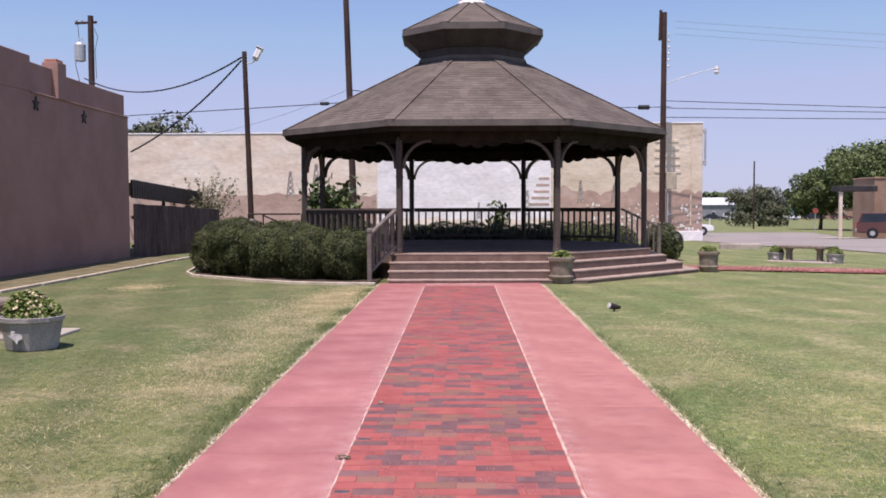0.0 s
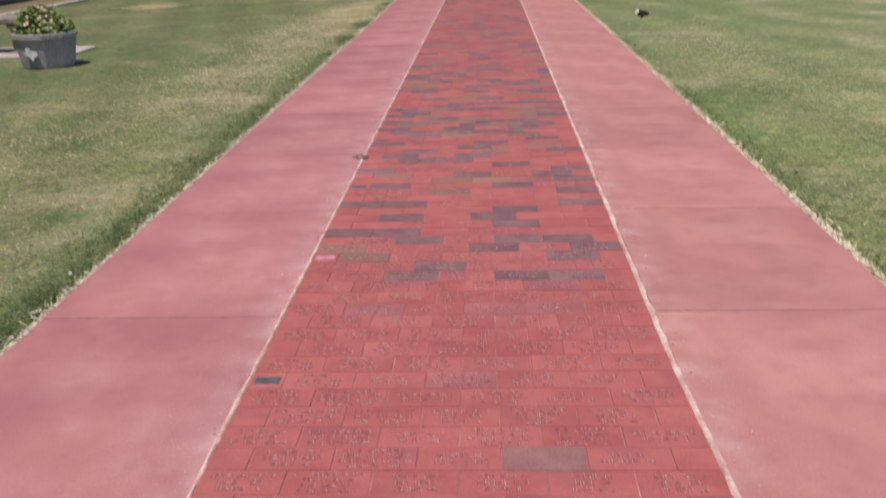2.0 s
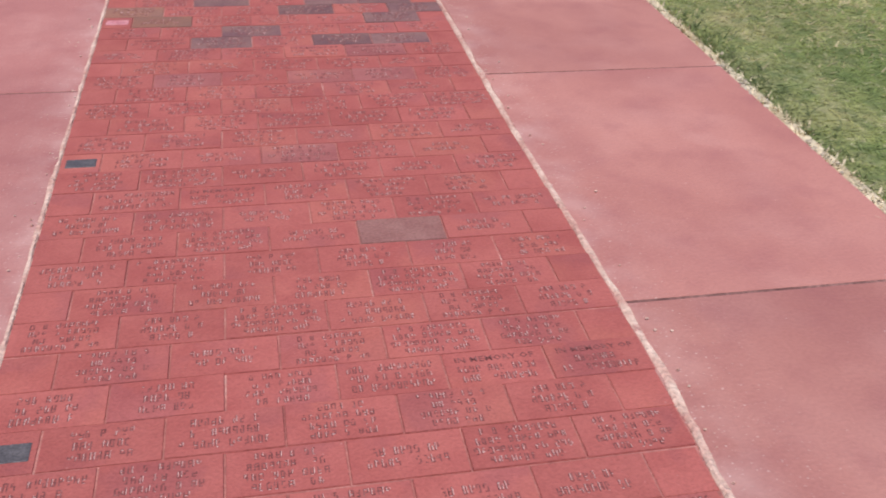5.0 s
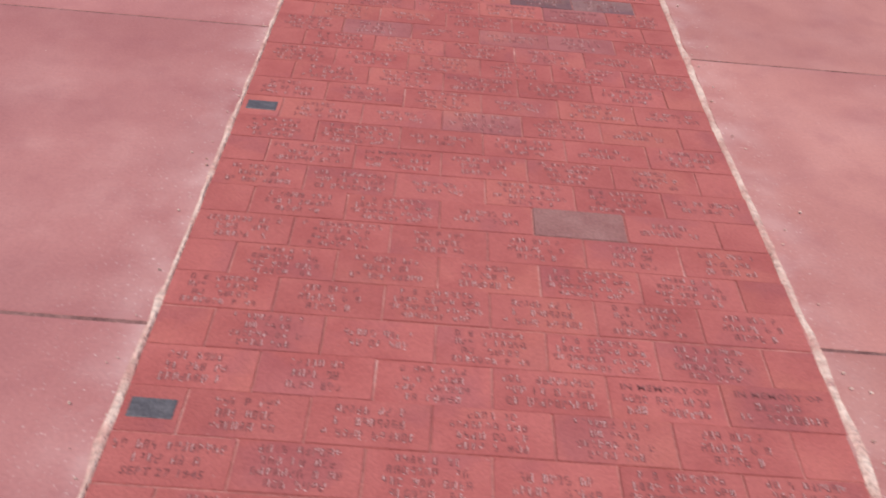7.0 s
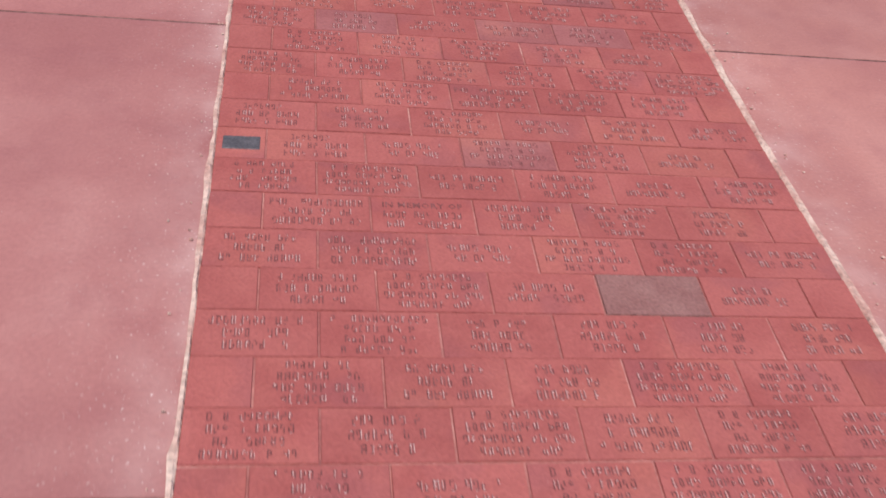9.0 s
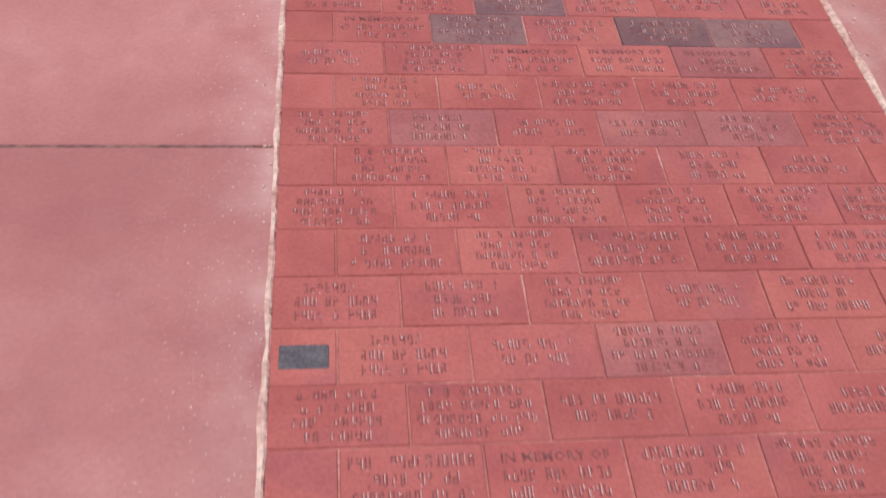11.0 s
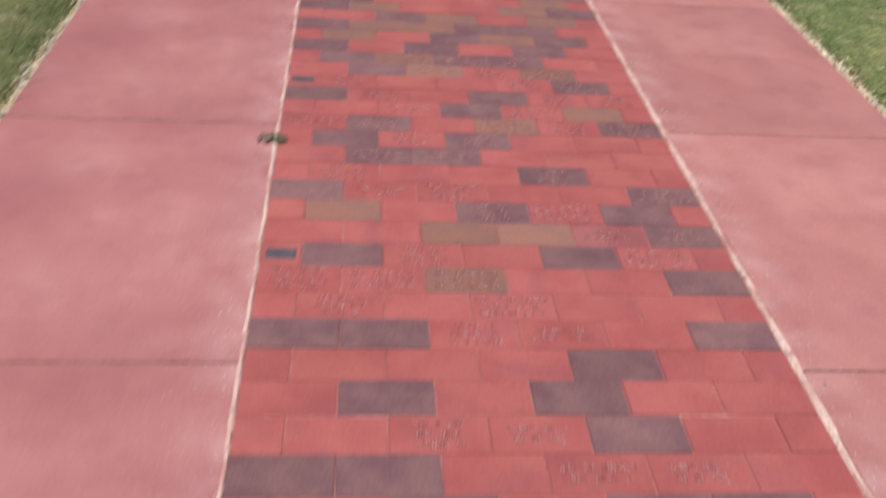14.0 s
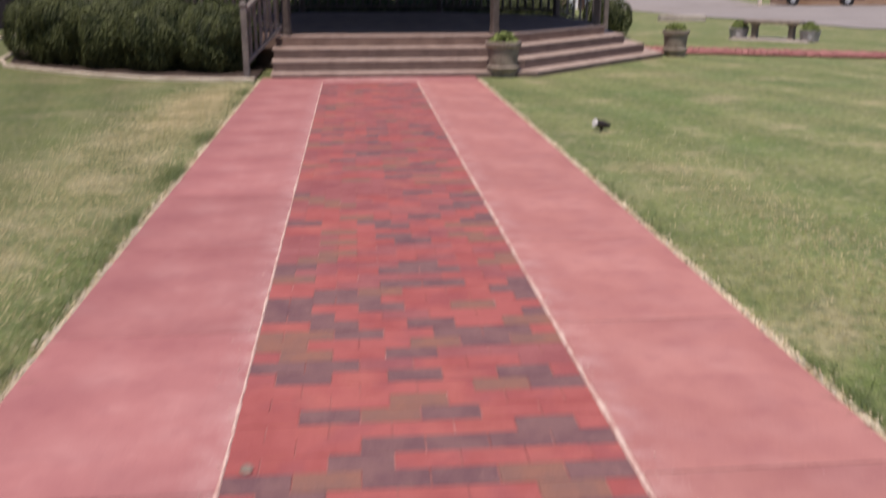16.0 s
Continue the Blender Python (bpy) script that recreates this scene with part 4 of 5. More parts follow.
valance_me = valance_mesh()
beam_me = mesh_of(box((-SIDE / 2, -0.07, BEAM), (SIDE / 2, 0.07, BEAM + 0.2), 0.01), "beam", M["shaded_wood"])
top_rail_me = mesh_of(add_box(box((-SIDE / 2 + 0.07, -0.045, 0.81), (SIDE / 2 - 0.07, 0.045, 0.85), 0.008), (-SIDE / 2 + 0.07, -0.02, 0.75), (SIDE / 2 - 0.07, 0.02, 0.81)), "top_rail", M["timber"])
low_rail_me = mesh_of(box((-SIDE / 2 + 0.07, -0.025, 0.09), (SIDE / 2 - 0.07, 0.025, 0.15), 0.006), "bottom_rail", M["timber"])
bal_me = mesh_of(box((-0.021, -0.021, 0.15), (0.021, 0.021, 0.75), 0.004), "baluster", M["timber"])
for i, p in enumerate(posts):
    ang = math.degrees(math.atan2(p.y, p.x))
    ob = part("post", post_me, None, gazebo)
    ob.location, ob.rotation_euler = (p.x, p.y, FLOOR), (0, 0, radians(ang))
    q = posts[(i + 1) % 8]
    mid, along = (p + q) / 2, math.degrees(math.atan2(q.y - p.y, q.x - p.x))
    for name, me in (("beam", beam_me), ("valance", valance_me)):
        b = part(name, me, None, gazebo)
        b.matrix_local = pose(mid.x, mid.y, 0, 0, 0, along)
    for end_p, turn in ((p, along), (q, along + 180)):
        b = part("brace", brace_me, None, gazebo)
        d = Vector((math.cos(radians(turn)), math.sin(radians(turn)), 0)) * 0.05
        b.matrix_local = pose(end_p.x + d.x, end_p.y + d.y, BEAM - 0.01, 0, 0, turn)
    if i not in (5, 6, 7):  # the three stepped sides stay open
        for name, me in (("top_rail", top_rail_me), ("bottom_rail", low_rail_me)):
            b = part(name, me, None, gazebo)
            b.matrix_local = pose(mid.x, mid.y, FLOOR, 0, 0, along)
        n = 15
        for k in range(n):
            b = part("baluster", bal_me, None, gazebo)
            c = p.lerp(q, (k + 1) / (n + 1))
            b.matrix_local = pose(c.x, c.y, FLOOR, 0, 0, along)


def stair_rail(top, direction, run=0.92, drop=0.46):
    """A sloping rail with balusters from a post down to a short newel."""
    d = Vector(direction).normalized()
    a = Vector((top[0], top[1], FLOOR)) + d * 0.07
    e = a + d * run
    e.z = FLOOR - drop
    rail = part("stair_rail", beam(a + Vector((0, 0, 0.82)), e + Vector((0, 0, 0.84)), 0.08, 0.05, 0.006), M["worn_sunlit_rail"], gazebo, "sloping stair rail")
    part("bottom_rail", beam(a + Vector((0, 0, 0.13)), e + Vector((0, 0, 0.16)), 0.05, 0.05, 0.006), M["worn_sunlit_rail"], rail)
    part("newel", add_lathe(box((e.x - 0.042, e.y - 0.042, 0.0), (e.x + 0.042, e.y + 0.042, 0.89), 0.01), [(0.03, 0), (0.055, 0.03), (0.055, 0.07), (0.02, 0.10)], 10, (e.x, e.y, 0.885)), M["worn_sunlit_rail"], rail, "newel post with a small cap")
    for k in range(1, 7):
        c = a.lerp(e, k / 7)
        part("baluster", box((c.x - 0.02, c.y - 0.02, c.z + 0.14), (c.x + 0.02, c.y + 0.02, c.z + 0.82), 0.004), M["worn_sunlit_rail"], rail)


stair_rail(posts[5] + Vector((-0.05, 0, 0)), (-0.42, -0.8, 0))
stair_rail(posts[0] + Vector((0.02, 0.0, 0)), (1, -0.05, 0))


def roof_tier(name, r0, z0, r1, z1, rows, tab):
    """Shingle courses laid as overlapping tabs on the eight slopes, with a deck beneath."""
    deck = part(name, loft([(r0 - 0.02, z0 - 0.03), (r1, z1 - 0.03), (r1, z1 - 0.09), (r0 - 0.02, z0 - 0.09)]), M["shaded_wood"], gazebo, "board roof deck")
    for f in range(8):
        a, b = radians(-45 + 45 * f), radians(22.5)
        out, along = Vector((math.cos(a), math.sin(a), 0)), Vector((-math.sin(a), math.cos(a), 0))
        bm = bmesh.new()
        run = math.hypot(r0 - r1, z1 - z0)
        nrm = (out * (z1 - z0) / run + Vector((0, 0, 1)) * (r0 - r1) / run)
        for k in range(rows):
            u0, u1 = k / rows, min(1, (k + 1.12) / rows)
            ra, rb = r0 + (r1 - r0) * u0, r0 + (r1 - r0) * u1
            za, zb = z0 + (z1 - z0) * u0, z0 + (z1 - z0) * u1
            ha, hb = ra * math.tan(b), rb * math.tan(b)
            x = -ha - random.random() * tab
            while x < ha:
                xa, xb = max(x, -ha), min(x + tab * random.uniform(0.8, 1.2), ha)
                x = x + tab if xb - xa < 0.02 else xb
                if xb - xa < 0.02:
                    continue
                up = nrm * (0.006 + random.uniform(0, 0.004))
                lo = [out * ra + along * t + Vector((0, 0, za)) for t in (xa, xb)]
                hi = [out * rb + along * max(-hb, min(hb, t)) + Vector((0, 0, zb)) for t in (xa, xb)]
                v = [bm.verts.new(q) for q in (lo[0] + up, lo[1] + up, hi[1] + nrm * 0.004, hi[0] + nrm * 0.004, lo[0] - nrm * 0.01, lo[1] - nrm * 0.01)]
                if (hi[1] - hi[0]).length > 0.005:
                    bm.faces.new((v[0], v[1], v[2], v[3]))
                else:
                    bm.faces.new((v[0], v[1], v[2]))
                bm.faces.new((v[4], v[5], v[1], v[0]))
        part("shingles", bm, M["shingle"], deck, "weathered brown shingles")["kind"] = "stuff"
        bm = bmesh.new()
        c = Vector((*OCT[f], 0))
        n = max(4, int(rows * 0.8))
        for k in range(n):
            u0, u1 = k / n, (k + 1.1) / n
            p = c * (r0 + (r1 - r0) * u0) + Vector((0, 0, z0 + (z1 - z0) * u0 + 0.008))
            q = c * (r0 + (r1 - r0) * min(1, u1)) + Vector((0, 0, z0 + (z1 - z0) * min(1, u1) + 0.004))
            add_beam(bm, p, q, 0.20, 0.014)
        part("hip_cap", bm, M["shingle"], deck, "shingle hip cap")["kind"] = "stuff"
    return deck


EAVE, EZ = 4.0, 2.97
roof_tier("lower_roof", EAVE, EZ, 1.12, 4.56, 26, 0.18)
part("fascia", loft([(EAVE + 0.02, EZ), (EAVE + 0.03, EZ - 0.11), (EAVE - 0.02, EZ - 0.115), (EAVE - 0.06, EZ)]), M["fascia"], gazebo, "painted fascia board with a drip edge")
# Lower board and soffit carry the overhang's shade in their colour.
part("lower_fascia", loft([(EAVE - 0.005, EZ - 0.116), (EAVE - 0.04, EZ - 0.20), (EAVE - 0.08, EZ - 0.20), (EAVE - 0.06, EZ - 0.116)]), M["shaded_wood"], gazebo, "lower fascia board leaning in, eave shade put into its colour")
part("soffit", loft([(EAVE - 0.06, EZ - 0.185), (POST_IN + 0.05, BEAM + 0.20), (POST_IN + 0.05, BEAM + 0.23), (EAVE - 0.06, EZ - 0.16)]), M["shaded_wood"], gazebo)
part("drum", loft([(1.15, 4.4), (1.15, 5.06), (1.09, 5.06), (1.09, 4.4)]), M["shaded_timber"], gazebo, "timber drum between the two roofs")
part("flashing", loft([(1.20, 4.54), (1.165, 4.62), (1.152, 4.62), (1.152, 4.50)]), M["shingle"], gazebo)
CE, CZ = 1.52, 5.24
roof_tier("upper_roof", CE, CZ, 0.26, 5.93, 11, 0.30)
part("fascia", loft([(CE + 0.02, CZ), (CE + 0.03, CZ - 0.14), (CE - 0.02, CZ - 0.145), (CE - 0.05, CZ)]), M["fascia"], gazebo, "painted fascia board")
part("lower_fascia", loft([(CE - 0.005, CZ - 0.146), (1.19, CZ - 0.44), (1.155, CZ - 0.44), (CE - 0.05, CZ - 0.146)]), M["shaded_timber"], gazebo, "boarded soffit sloping in to the drum, shade put into its colour")
part("roof_cap", lathe([(0.36, 5.89), (0.30, 5.98), (0.29, 5.98)], 16), M["white_metal"], gazebo, "white metal flashing")
part("finial", lathe([(0.27, 5.98), (0.27, 6.24), (0.20, 6.34), (0.07, 6.5), (0.03, 6.85)], 12), M["red_metal"], gazebo, "rust-red finial")

# ---------- shrubs ----------
def shrub(name, label, at, radii, n=3800, leaf=0.055, mat="hedge", core="hedge_shade_core", group="", category="shrub"):
    s = thing(name, label, category, (at[0], at[1], level(at[1])), group=group)
    p, d = blob_points(n, (0, 0, radii[2] * 0.52), (radii[0], radii[1], radii[2] * 0.55), rough=0.36, lumps=44, below=-0.95, tight=0.84)
    part("foliage", leaves_mesh("foliage", p, d + np.random.normal(0, 0.5, d.shape), leaf, M[mat]), None, s, "dense small leaves")
    # Solid core standing in for the shaded depth behind the leaves.
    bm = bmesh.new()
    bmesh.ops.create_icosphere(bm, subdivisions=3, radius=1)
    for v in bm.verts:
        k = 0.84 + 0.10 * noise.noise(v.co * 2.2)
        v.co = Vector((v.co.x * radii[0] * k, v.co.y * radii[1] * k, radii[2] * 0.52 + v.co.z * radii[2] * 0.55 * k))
    part("inner_mass", bm, M[core], s, "solid inner mass, shade between the leaves put into its colour")
    return s


hedge = "clipped shrubs beside the gazebo"
for x, y, rx, ry, h in ((-2.12, 18.20, 0.50, 0.56, 0.84), (-2.90, 18.42, 0.56, 0.60, 0.92), (-3.72, 18.88, 0.56, 0.60, 0.93), (-4.46, 19.45, 0.60, 0.64, 1.01), (-5.00, 20.2, 0.58, 0.66, 0.93), (-3.5, 19.7, 0.7, 0.7, 0.94)):
    shrub("shrub", "dense rounded dark green evergreen shrub in a mulched bed", (x, y), (rx, ry, h), 32000, 0.017, group=hedge)
shrub("shrub", "small rounded dark green shrub beside the gazebo steps", (5.15, 24.4), (0.43, 0.45, 0.80), 8000, 0.028, group=hedge)
for k in range(11):
    shrub("shrub", "low dark green shrub behind the gazebo railing", (-3.6 + 0.78 * k, 26.6 + 0.10 * math.sin(k * 2.0)), (0.62, 0.6, 0.80 + 0.04 * math.sin(k * 1.7)), 9000, 0.026, group="shrubs behind the gazebo")


def leafy_plant(name, label, at, height, spread, stems, leaf, mat, n):
    """Thin stems that fan out, with leaves along them."""
    s = thing(name, label, "plant", (at[0], at[1], level(at[1])))
    cs, ds = [], []
    bm = bmesh.new()
    for k in range(stems):
        a = 2 * math.pi * random.random()
        r = spread * math.sqrt(random.random())
        top = Vector((r * math.cos(a), r * math.sin(a), height * random.uniform(0.6, 1.0)))
        midp = Vector((top.x * 0.4, top.y * 0.4, top.z * 0.55))
        add_tube(bm, [(0.15 * top.x, 0.15 * top.y, 0), midp, top], [0.014, 0.010, 0.004], 5)
        for j in range(n // stems):
            u = random.uniform(0.3, 1.02)
            base = (midp * (2 * u) if u < 0.5 else midp.lerp(top, 2 * u - 1))
            cs.append(base + Vector([random.gauss(0, leaf * 0.9) for _ in range(3)]))
            ds.append([random.gauss(0, 1), random.gauss(0, 1), random.gauss(0.8, 1)])
    part("stems", bm, M["bark"], s)
    ds = np.array(ds)
    part("foliage", leaves_mesh("foliage", np.array([list(c) for c in cs]), ds / np.linalg.norm(ds, axis=1)[:, None], leaf, M[mat], 1.9), None, s)
    return s


leafy_plant("tall_plant", "leafy bright green bush behind the gazebo", (-4.2, 31.0), 2.35, 1.05, 26, 0.17, "leaf", 900)
leafy_plant("tall_plant", "small broad-leaved green plant behind the railing", (1.0, 27.3), 1.48, 0.34, 16, 0.085, "leaf", 420)
leafy_plant("wild_shrub", "sparse pale olive shrub near the fence", (-8.9, 33.0), 2.6, 1.25, 44, 0.055, "pale_leaf", 2600)

# ---------- planters, tubs, benches ----------
def planting(parent, z, r, n, mat, tall, flowers=0, squash=1.0):
    p, d = blob_points(n, (0, 0, z), (r, r * squash, tall), rough=0.25, lumps=8, below=-0.1)
    part("plant", leaves_mesh("plant", p * 1.0, d * 0.6 + np.random.normal(0, 0.6, d.shape) + [0, 0, 0.5], 0.019, M[mat], 3.0), None, parent, "leafy green planting")
    p, d = blob_points(n // 2, (0, 0, z), (r * 0.6, r * 0.6 * squash, tall * 0.7), rough=0.2, lumps=6, below=-0.1)
    part("plant", leaves_mesh("plant", p, np.random.normal(0, 1, d.shape), 0.024, M[mat], 2.4), None, parent)
    if flowers:
        p, d = blob_points(flowers, (0, 0, z), (r * 1.10, r * 1.10 * squash, tall * 1.12), rough=0.2, lumps=6, below=0.2)
        part("blooms", leaves_mesh("blooms", p, d, 0.028, M["bloom"], 1.0), None, parent, "faded cream blooms")["kind"] = "stuff"


def urn(at, scale=1.0):
    u = thing("urn_planter", "weathered cast-stone urn planter with low green plants", "planter", (at[0], at[1], level(at[1])), group="urn planters", scale=scale)
    part("urn", lathe([(0.155, 0), (0.168, 0.02), (0.175, 0.07), (0.205, 0.10), (0.210, 0.125), (0.182, 0.140), (0.188, 0.24), (0.202, 0.36), (0.225, 0.375), (0.228, 0.42), (0.215, 0.435), (0.19, 0.43), (0.18, 0.38)], 28), M["stone"], u, smooth=False)
    part("earth", lathe([(0.18, 0.36), (0.18, 0.385)], 20), M["soil"], u)
    planting(u, 0.39, 0.17, 700, "herb", 0.14)
    return u


urn((1.82, 17.30), 1.1)
urn((5.20, 20.12))


def tub(at, scale, flowers, turn=0):
    t = thing("planter_tub", "weathered grey tapered tub with a pale emblem and green plants" if not flowers else "weathered grey tapered tub with green leaves and faded blooms", "planter", (at[0], at[1], level(at[1])), turn, "planter tubs", scale=scale)
    part("tub", lathe([(0.235, 0), (0.245, 0.015), (0.290, 0.27), (0.310, 0.285), (0.312, 0.325), (0.295, 0.33), (0.275, 0.30)], 10), M["tub"], t)
    part("earth", lathe([(0.26, 0.27), (0.26, 0.30)], 14), M["soil"], t)
    # a rough state-shaped emblem on one face
    pts = [(-0.055, 0.045), (-0.015, 0.045), (-0.015, 0.018), (0.05, 0.008), (0.06, -0.03), (0.02, -0.05), (0.012, -0.085), (-0.018, -0.05), (-0.045, -0.03), (-0.085, 0.0), (-0.055, 0.0)]
    part("emblem", prism(pts, 0, 0.008), M["emblem"], t, "pale raised emblem").matrix_local = pose(-0.03, -0.268, 0.165, 84, 0, -1)
    planting(t, 0.31, 0.24, 2400, "herb", 0.23, flowers)
    return t


tub((-4.22, 9.62), 1.0, 150, 0)
tub((7.90, 24.0), 0.68, 0, -18)
tub((8.98, 23.0), 0.70, 0, -18)


def bench(at, length, turn):
    b = thing("stone_bench", "weathered cast-stone bench with two pedestal legs", "bench", (at[0], at[1], level(at[1])), turn, "stone benches")
    part("seat", box((-length / 2, -0.19, 0.335), (length / 2, 0.19, 0.405), 0.015), M["stone"], b)
    for s in (-1, 1):
        part("leg", add_box(add_box(box((-0.07, -0.13, 0), (0.07, 0.13, 0.05), 0.01), (-0.05, -0.10, 0.05), (0.05, 0.10, 0.29), 0.012), (-0.07, -0.14, 0.29), (0.07, 0.14, 0.335), 0.01), M["stone"], b).location.x = s * length * 0.33
    return b


bench((-5.35, 10.55), 1.2, 4)
bench((8.43, 23.5), 1.15, -42)
tagged(part("bench_slab", box((-6.4, 10.15, -0.05), (-4.29, 10.95, 0.012), 0.01), M["concrete"]), "flat pale concrete slab under the bench", "slab", kind="structure")
tagged(part("bench_slab", box((-0.8, -0.45, -0.05), (0.8, 0.45, 0.010), 0.01), M["concrete"]), "flat pale concrete slab under the bench", "slab", kind="structure").matrix_world = pose(8.45, 23.5, 0, 0, 0, -42)

spot = thing("ground_light", "small grey lawn spotlight with a pale lens", "lamp", (2.03, 12.8, -0.02), 200)
part("stake", tube([(0, 0, 0), (0, 0, 0.05)], 0.014), M["iron"], spot)
part("housing", tube([(-0.09, 0, 0.05), (-0.03, 0, 0.06), (0.05, 0, 0.075), (0.07, 0, 0.08)], [0.02, 0.035, 0.042, 0.042], 10), M["iron"], spot)
part("lens", tube([(0.07, 0, 0.08), (0.08, 0, 0.082)], [0.04, 0.035], 10), M["white_metal"], spot)

# ---------- the stucco building ----------
WX = -9.1
building = thing("stucco_building", "windowless brown stucco building side wall with stepped parapet", "building", (0, 0, 0))
part("wall", box((WX - 0.6, -40, -0.3), (WX, 26.0, 3.83), 0.01), M["stucco"], building)
part("parapet", box((WX - 0.6, 21.95, 3.83), (WX - 0.09, 25.98, 4.43), 0.01), M["stucco"], building, "set-back parapet")
part("parapet", box((WX - 0.6, 20.25, 3.83), (WX - 0.09, 21.5, 4.50), 0.01), M["stucco"], building)
part("parapet", box((WX - 0.6, -40, 3.83), (WX - 0.004, 20.25, 4.60), 0.01), M["stucco"], building)
part("ledge", box((WX - 0.1, 20.25, 3.81), (WX + 0.03, 25.99, 3.85), 0.008), M["stucco"], building)
part("end_wall", box((WX - 14, 25.5, -0.3), (WX - 0.6, 25.97, 4.43), 0.01), M["stucco"], building)
pil = part("pilaster", box((WX - 0.32, 21.5, 3.83), (WX + 0.05, 21.95, 4.66), 0.012), M["stucco"], building, "stucco chimney stub")
part("cap", box((WX - 0.28, 21.54, 4.66), (WX + 0.0, 21.9, 4.73), 0.01), M["orange_brick"], pil, "orange clay capping")


def star(y, z):
    pts = [(r * math.sin(math.pi * k / 5), r * math.cos(math.pi * k / 5)) for k in range(10) for r in ((0.17, 0.07)[k % 2],)]
    s = part("anchor_star", prism(pts, 0, 0.03), M["iron"], building, "dark iron star anchor plate")
    s.matrix_world = pose(WX, y, z, 90, 0, 90)


star(20.45, 3.60), star(23.0, 3.55)
part("roof", box((WX - 14, -40, 3.6), (WX - 0.6, 25.5, 3.75)), M["dark_roof"], building)

# ---------- fence and lean-to behind it ----------
fence = thing("board_fence", "dark weathered vertical board fence joining the stucco building", "fence", (0, 0, 0))
fa, fb = Vector((-9.0, 26.05, 0)), Vector((-7.85, 30.7, 0))
n = 30
for k in range(n):
    a, b = fa.lerp(fb, k / n), fa.lerp(fb, (k + 0.94) / n)
    top = 1.47 - 0.17 * k / n + random.uniform(-0.012, 0.012)
    d = (b - a)
    s = Vector((d.y, -d.x, 0)).normalized() * 0.012
    bm = prism([((a + s).x, (a + s).y), ((b + s).x, (b + s).y), ((b - s).x, (b - s).y), ((a - s).x, (a - s).y)], -0.05, top)
    part("board", bm, M["fence_wood"], fence)
for z in (0.3, 1.1):
    part("rail", beam(fa + Vector((-0.05, 0, z)), fb + Vector((-0.05, 0, z)), 0.05, 0.09), M["fence_wood"], fence)
lean = thing("lean_to", "dark ribbed metal awning edge above the fence", "awning", (0, 0, 0))
la, lb = Vector((-9.25, 26.6, 0)), Vector((-9.2, 33.6, 0))
n = 34
for k in range(n):
    a, b = la.lerp(lb, k / n), la.lerp(lb, (k + 0.82) / n)
    z1, z0 = 2.16 - 0.25 * k / n, 1.64 - 0.20 * k / n
    part("rib", prism([(a.x + 0.03, a.y), (b.x + 0.03, b.y), (b.x, b.y), (a.x, a.y)], z0, z1), M["iron"], lean)
part("sheet", beam((-9.26, 26.6, 1.90), (-9.21, 33.6, 1.66), 0.03, 0.5), M["iron"], lean)
part("roof_sheet", beam((-10.8, 26.6, 2.05), (-10.8, 33.6, 1.80), 3.0, 0.04), M["iron"], lean)
for y in (29.5, 33.4):
    part("support", box((-9.32, y - 0.05, -0.1), (-9.24, y + 0.05, 1.6)), M["iron"], lean)

# ---------- the painted back wall ----------
BY, BX = 47.0, 11.98
back = thing("painted_building", "long brick building with a faded peeling mural", "building", (0, 0, 0))
part("wall", box((-34, BY, -0.9), (-4.15, BY + 0.5, 5.02), 0.02), M["paint_tan"], back, "tan painted brickwork")
part("wall", box((-4.15, BY - 0.004, -0.9), (4.5, BY + 0.5, 5.3), 0.02), M["paint_white"], back, "white painted brickwork")
part("wall", box((4.5, BY, -0.9), (BX, BY + 0.5, 5.44), 0.02), M["paint_cream"], back, "cream painted brickwork")
part("end_wall", box((BX - 0.5, BY + 0.5, -1.2), (BX, BY + 18, 5.38), 0.02), M["paint_cream"], back)
part("coping", box((-34, BY - 0.03, 5.02), (-4.15, BY + 0.55, 5.08), 0.01), M["paint_white"], back)
part("coping", box((4.5, BY - 0.03, 5.44), (BX + 0.03, BY + 0.55, 5.50), 0.01), M["paint_white"], back)
part("roof", box((-34, BY + 0.5, 4.6), (BX - 0.5, BY + 18, 4.7)), M["dark_roof"], back)


def hills(x0, x1, base, amp, seed, mat, label):
    """A painted ground band with an uneven upper edge, as a thin coat on the wall."""
    n = 60
    tops = [(x0 + (x1 - x0) * i / n, base + amp * noise.noise(Vector((i * 0.13, seed, 0))) + 0.3 * amp * noise.noise(Vector((i * 0.5, seed, 3)))) for i in range(n + 1)]
    bm = prism([(x0, -0.8)] + [(x1, -0.8)] + tops[::-1], 0, 0.004)
    ob = part("mural_band", bm, mat, back, label)
    ob.matrix_world = pose(0, BY - 0.009, 0, 90)
    ob.data.update()
    return ob


hills(-24, -4.2, 2.0, 0.5, 1.0, M["paint_brown"], "faded brown painted hills")
hills(4.6, BX - 0.02, 2.15, 0.5, 5.0, M["paint_brown"], "faded brown painted hills")
hills(-4.1, 4.4, 0.75, 0.25, 9.0, M["paint_tan"], "pale painted ground")


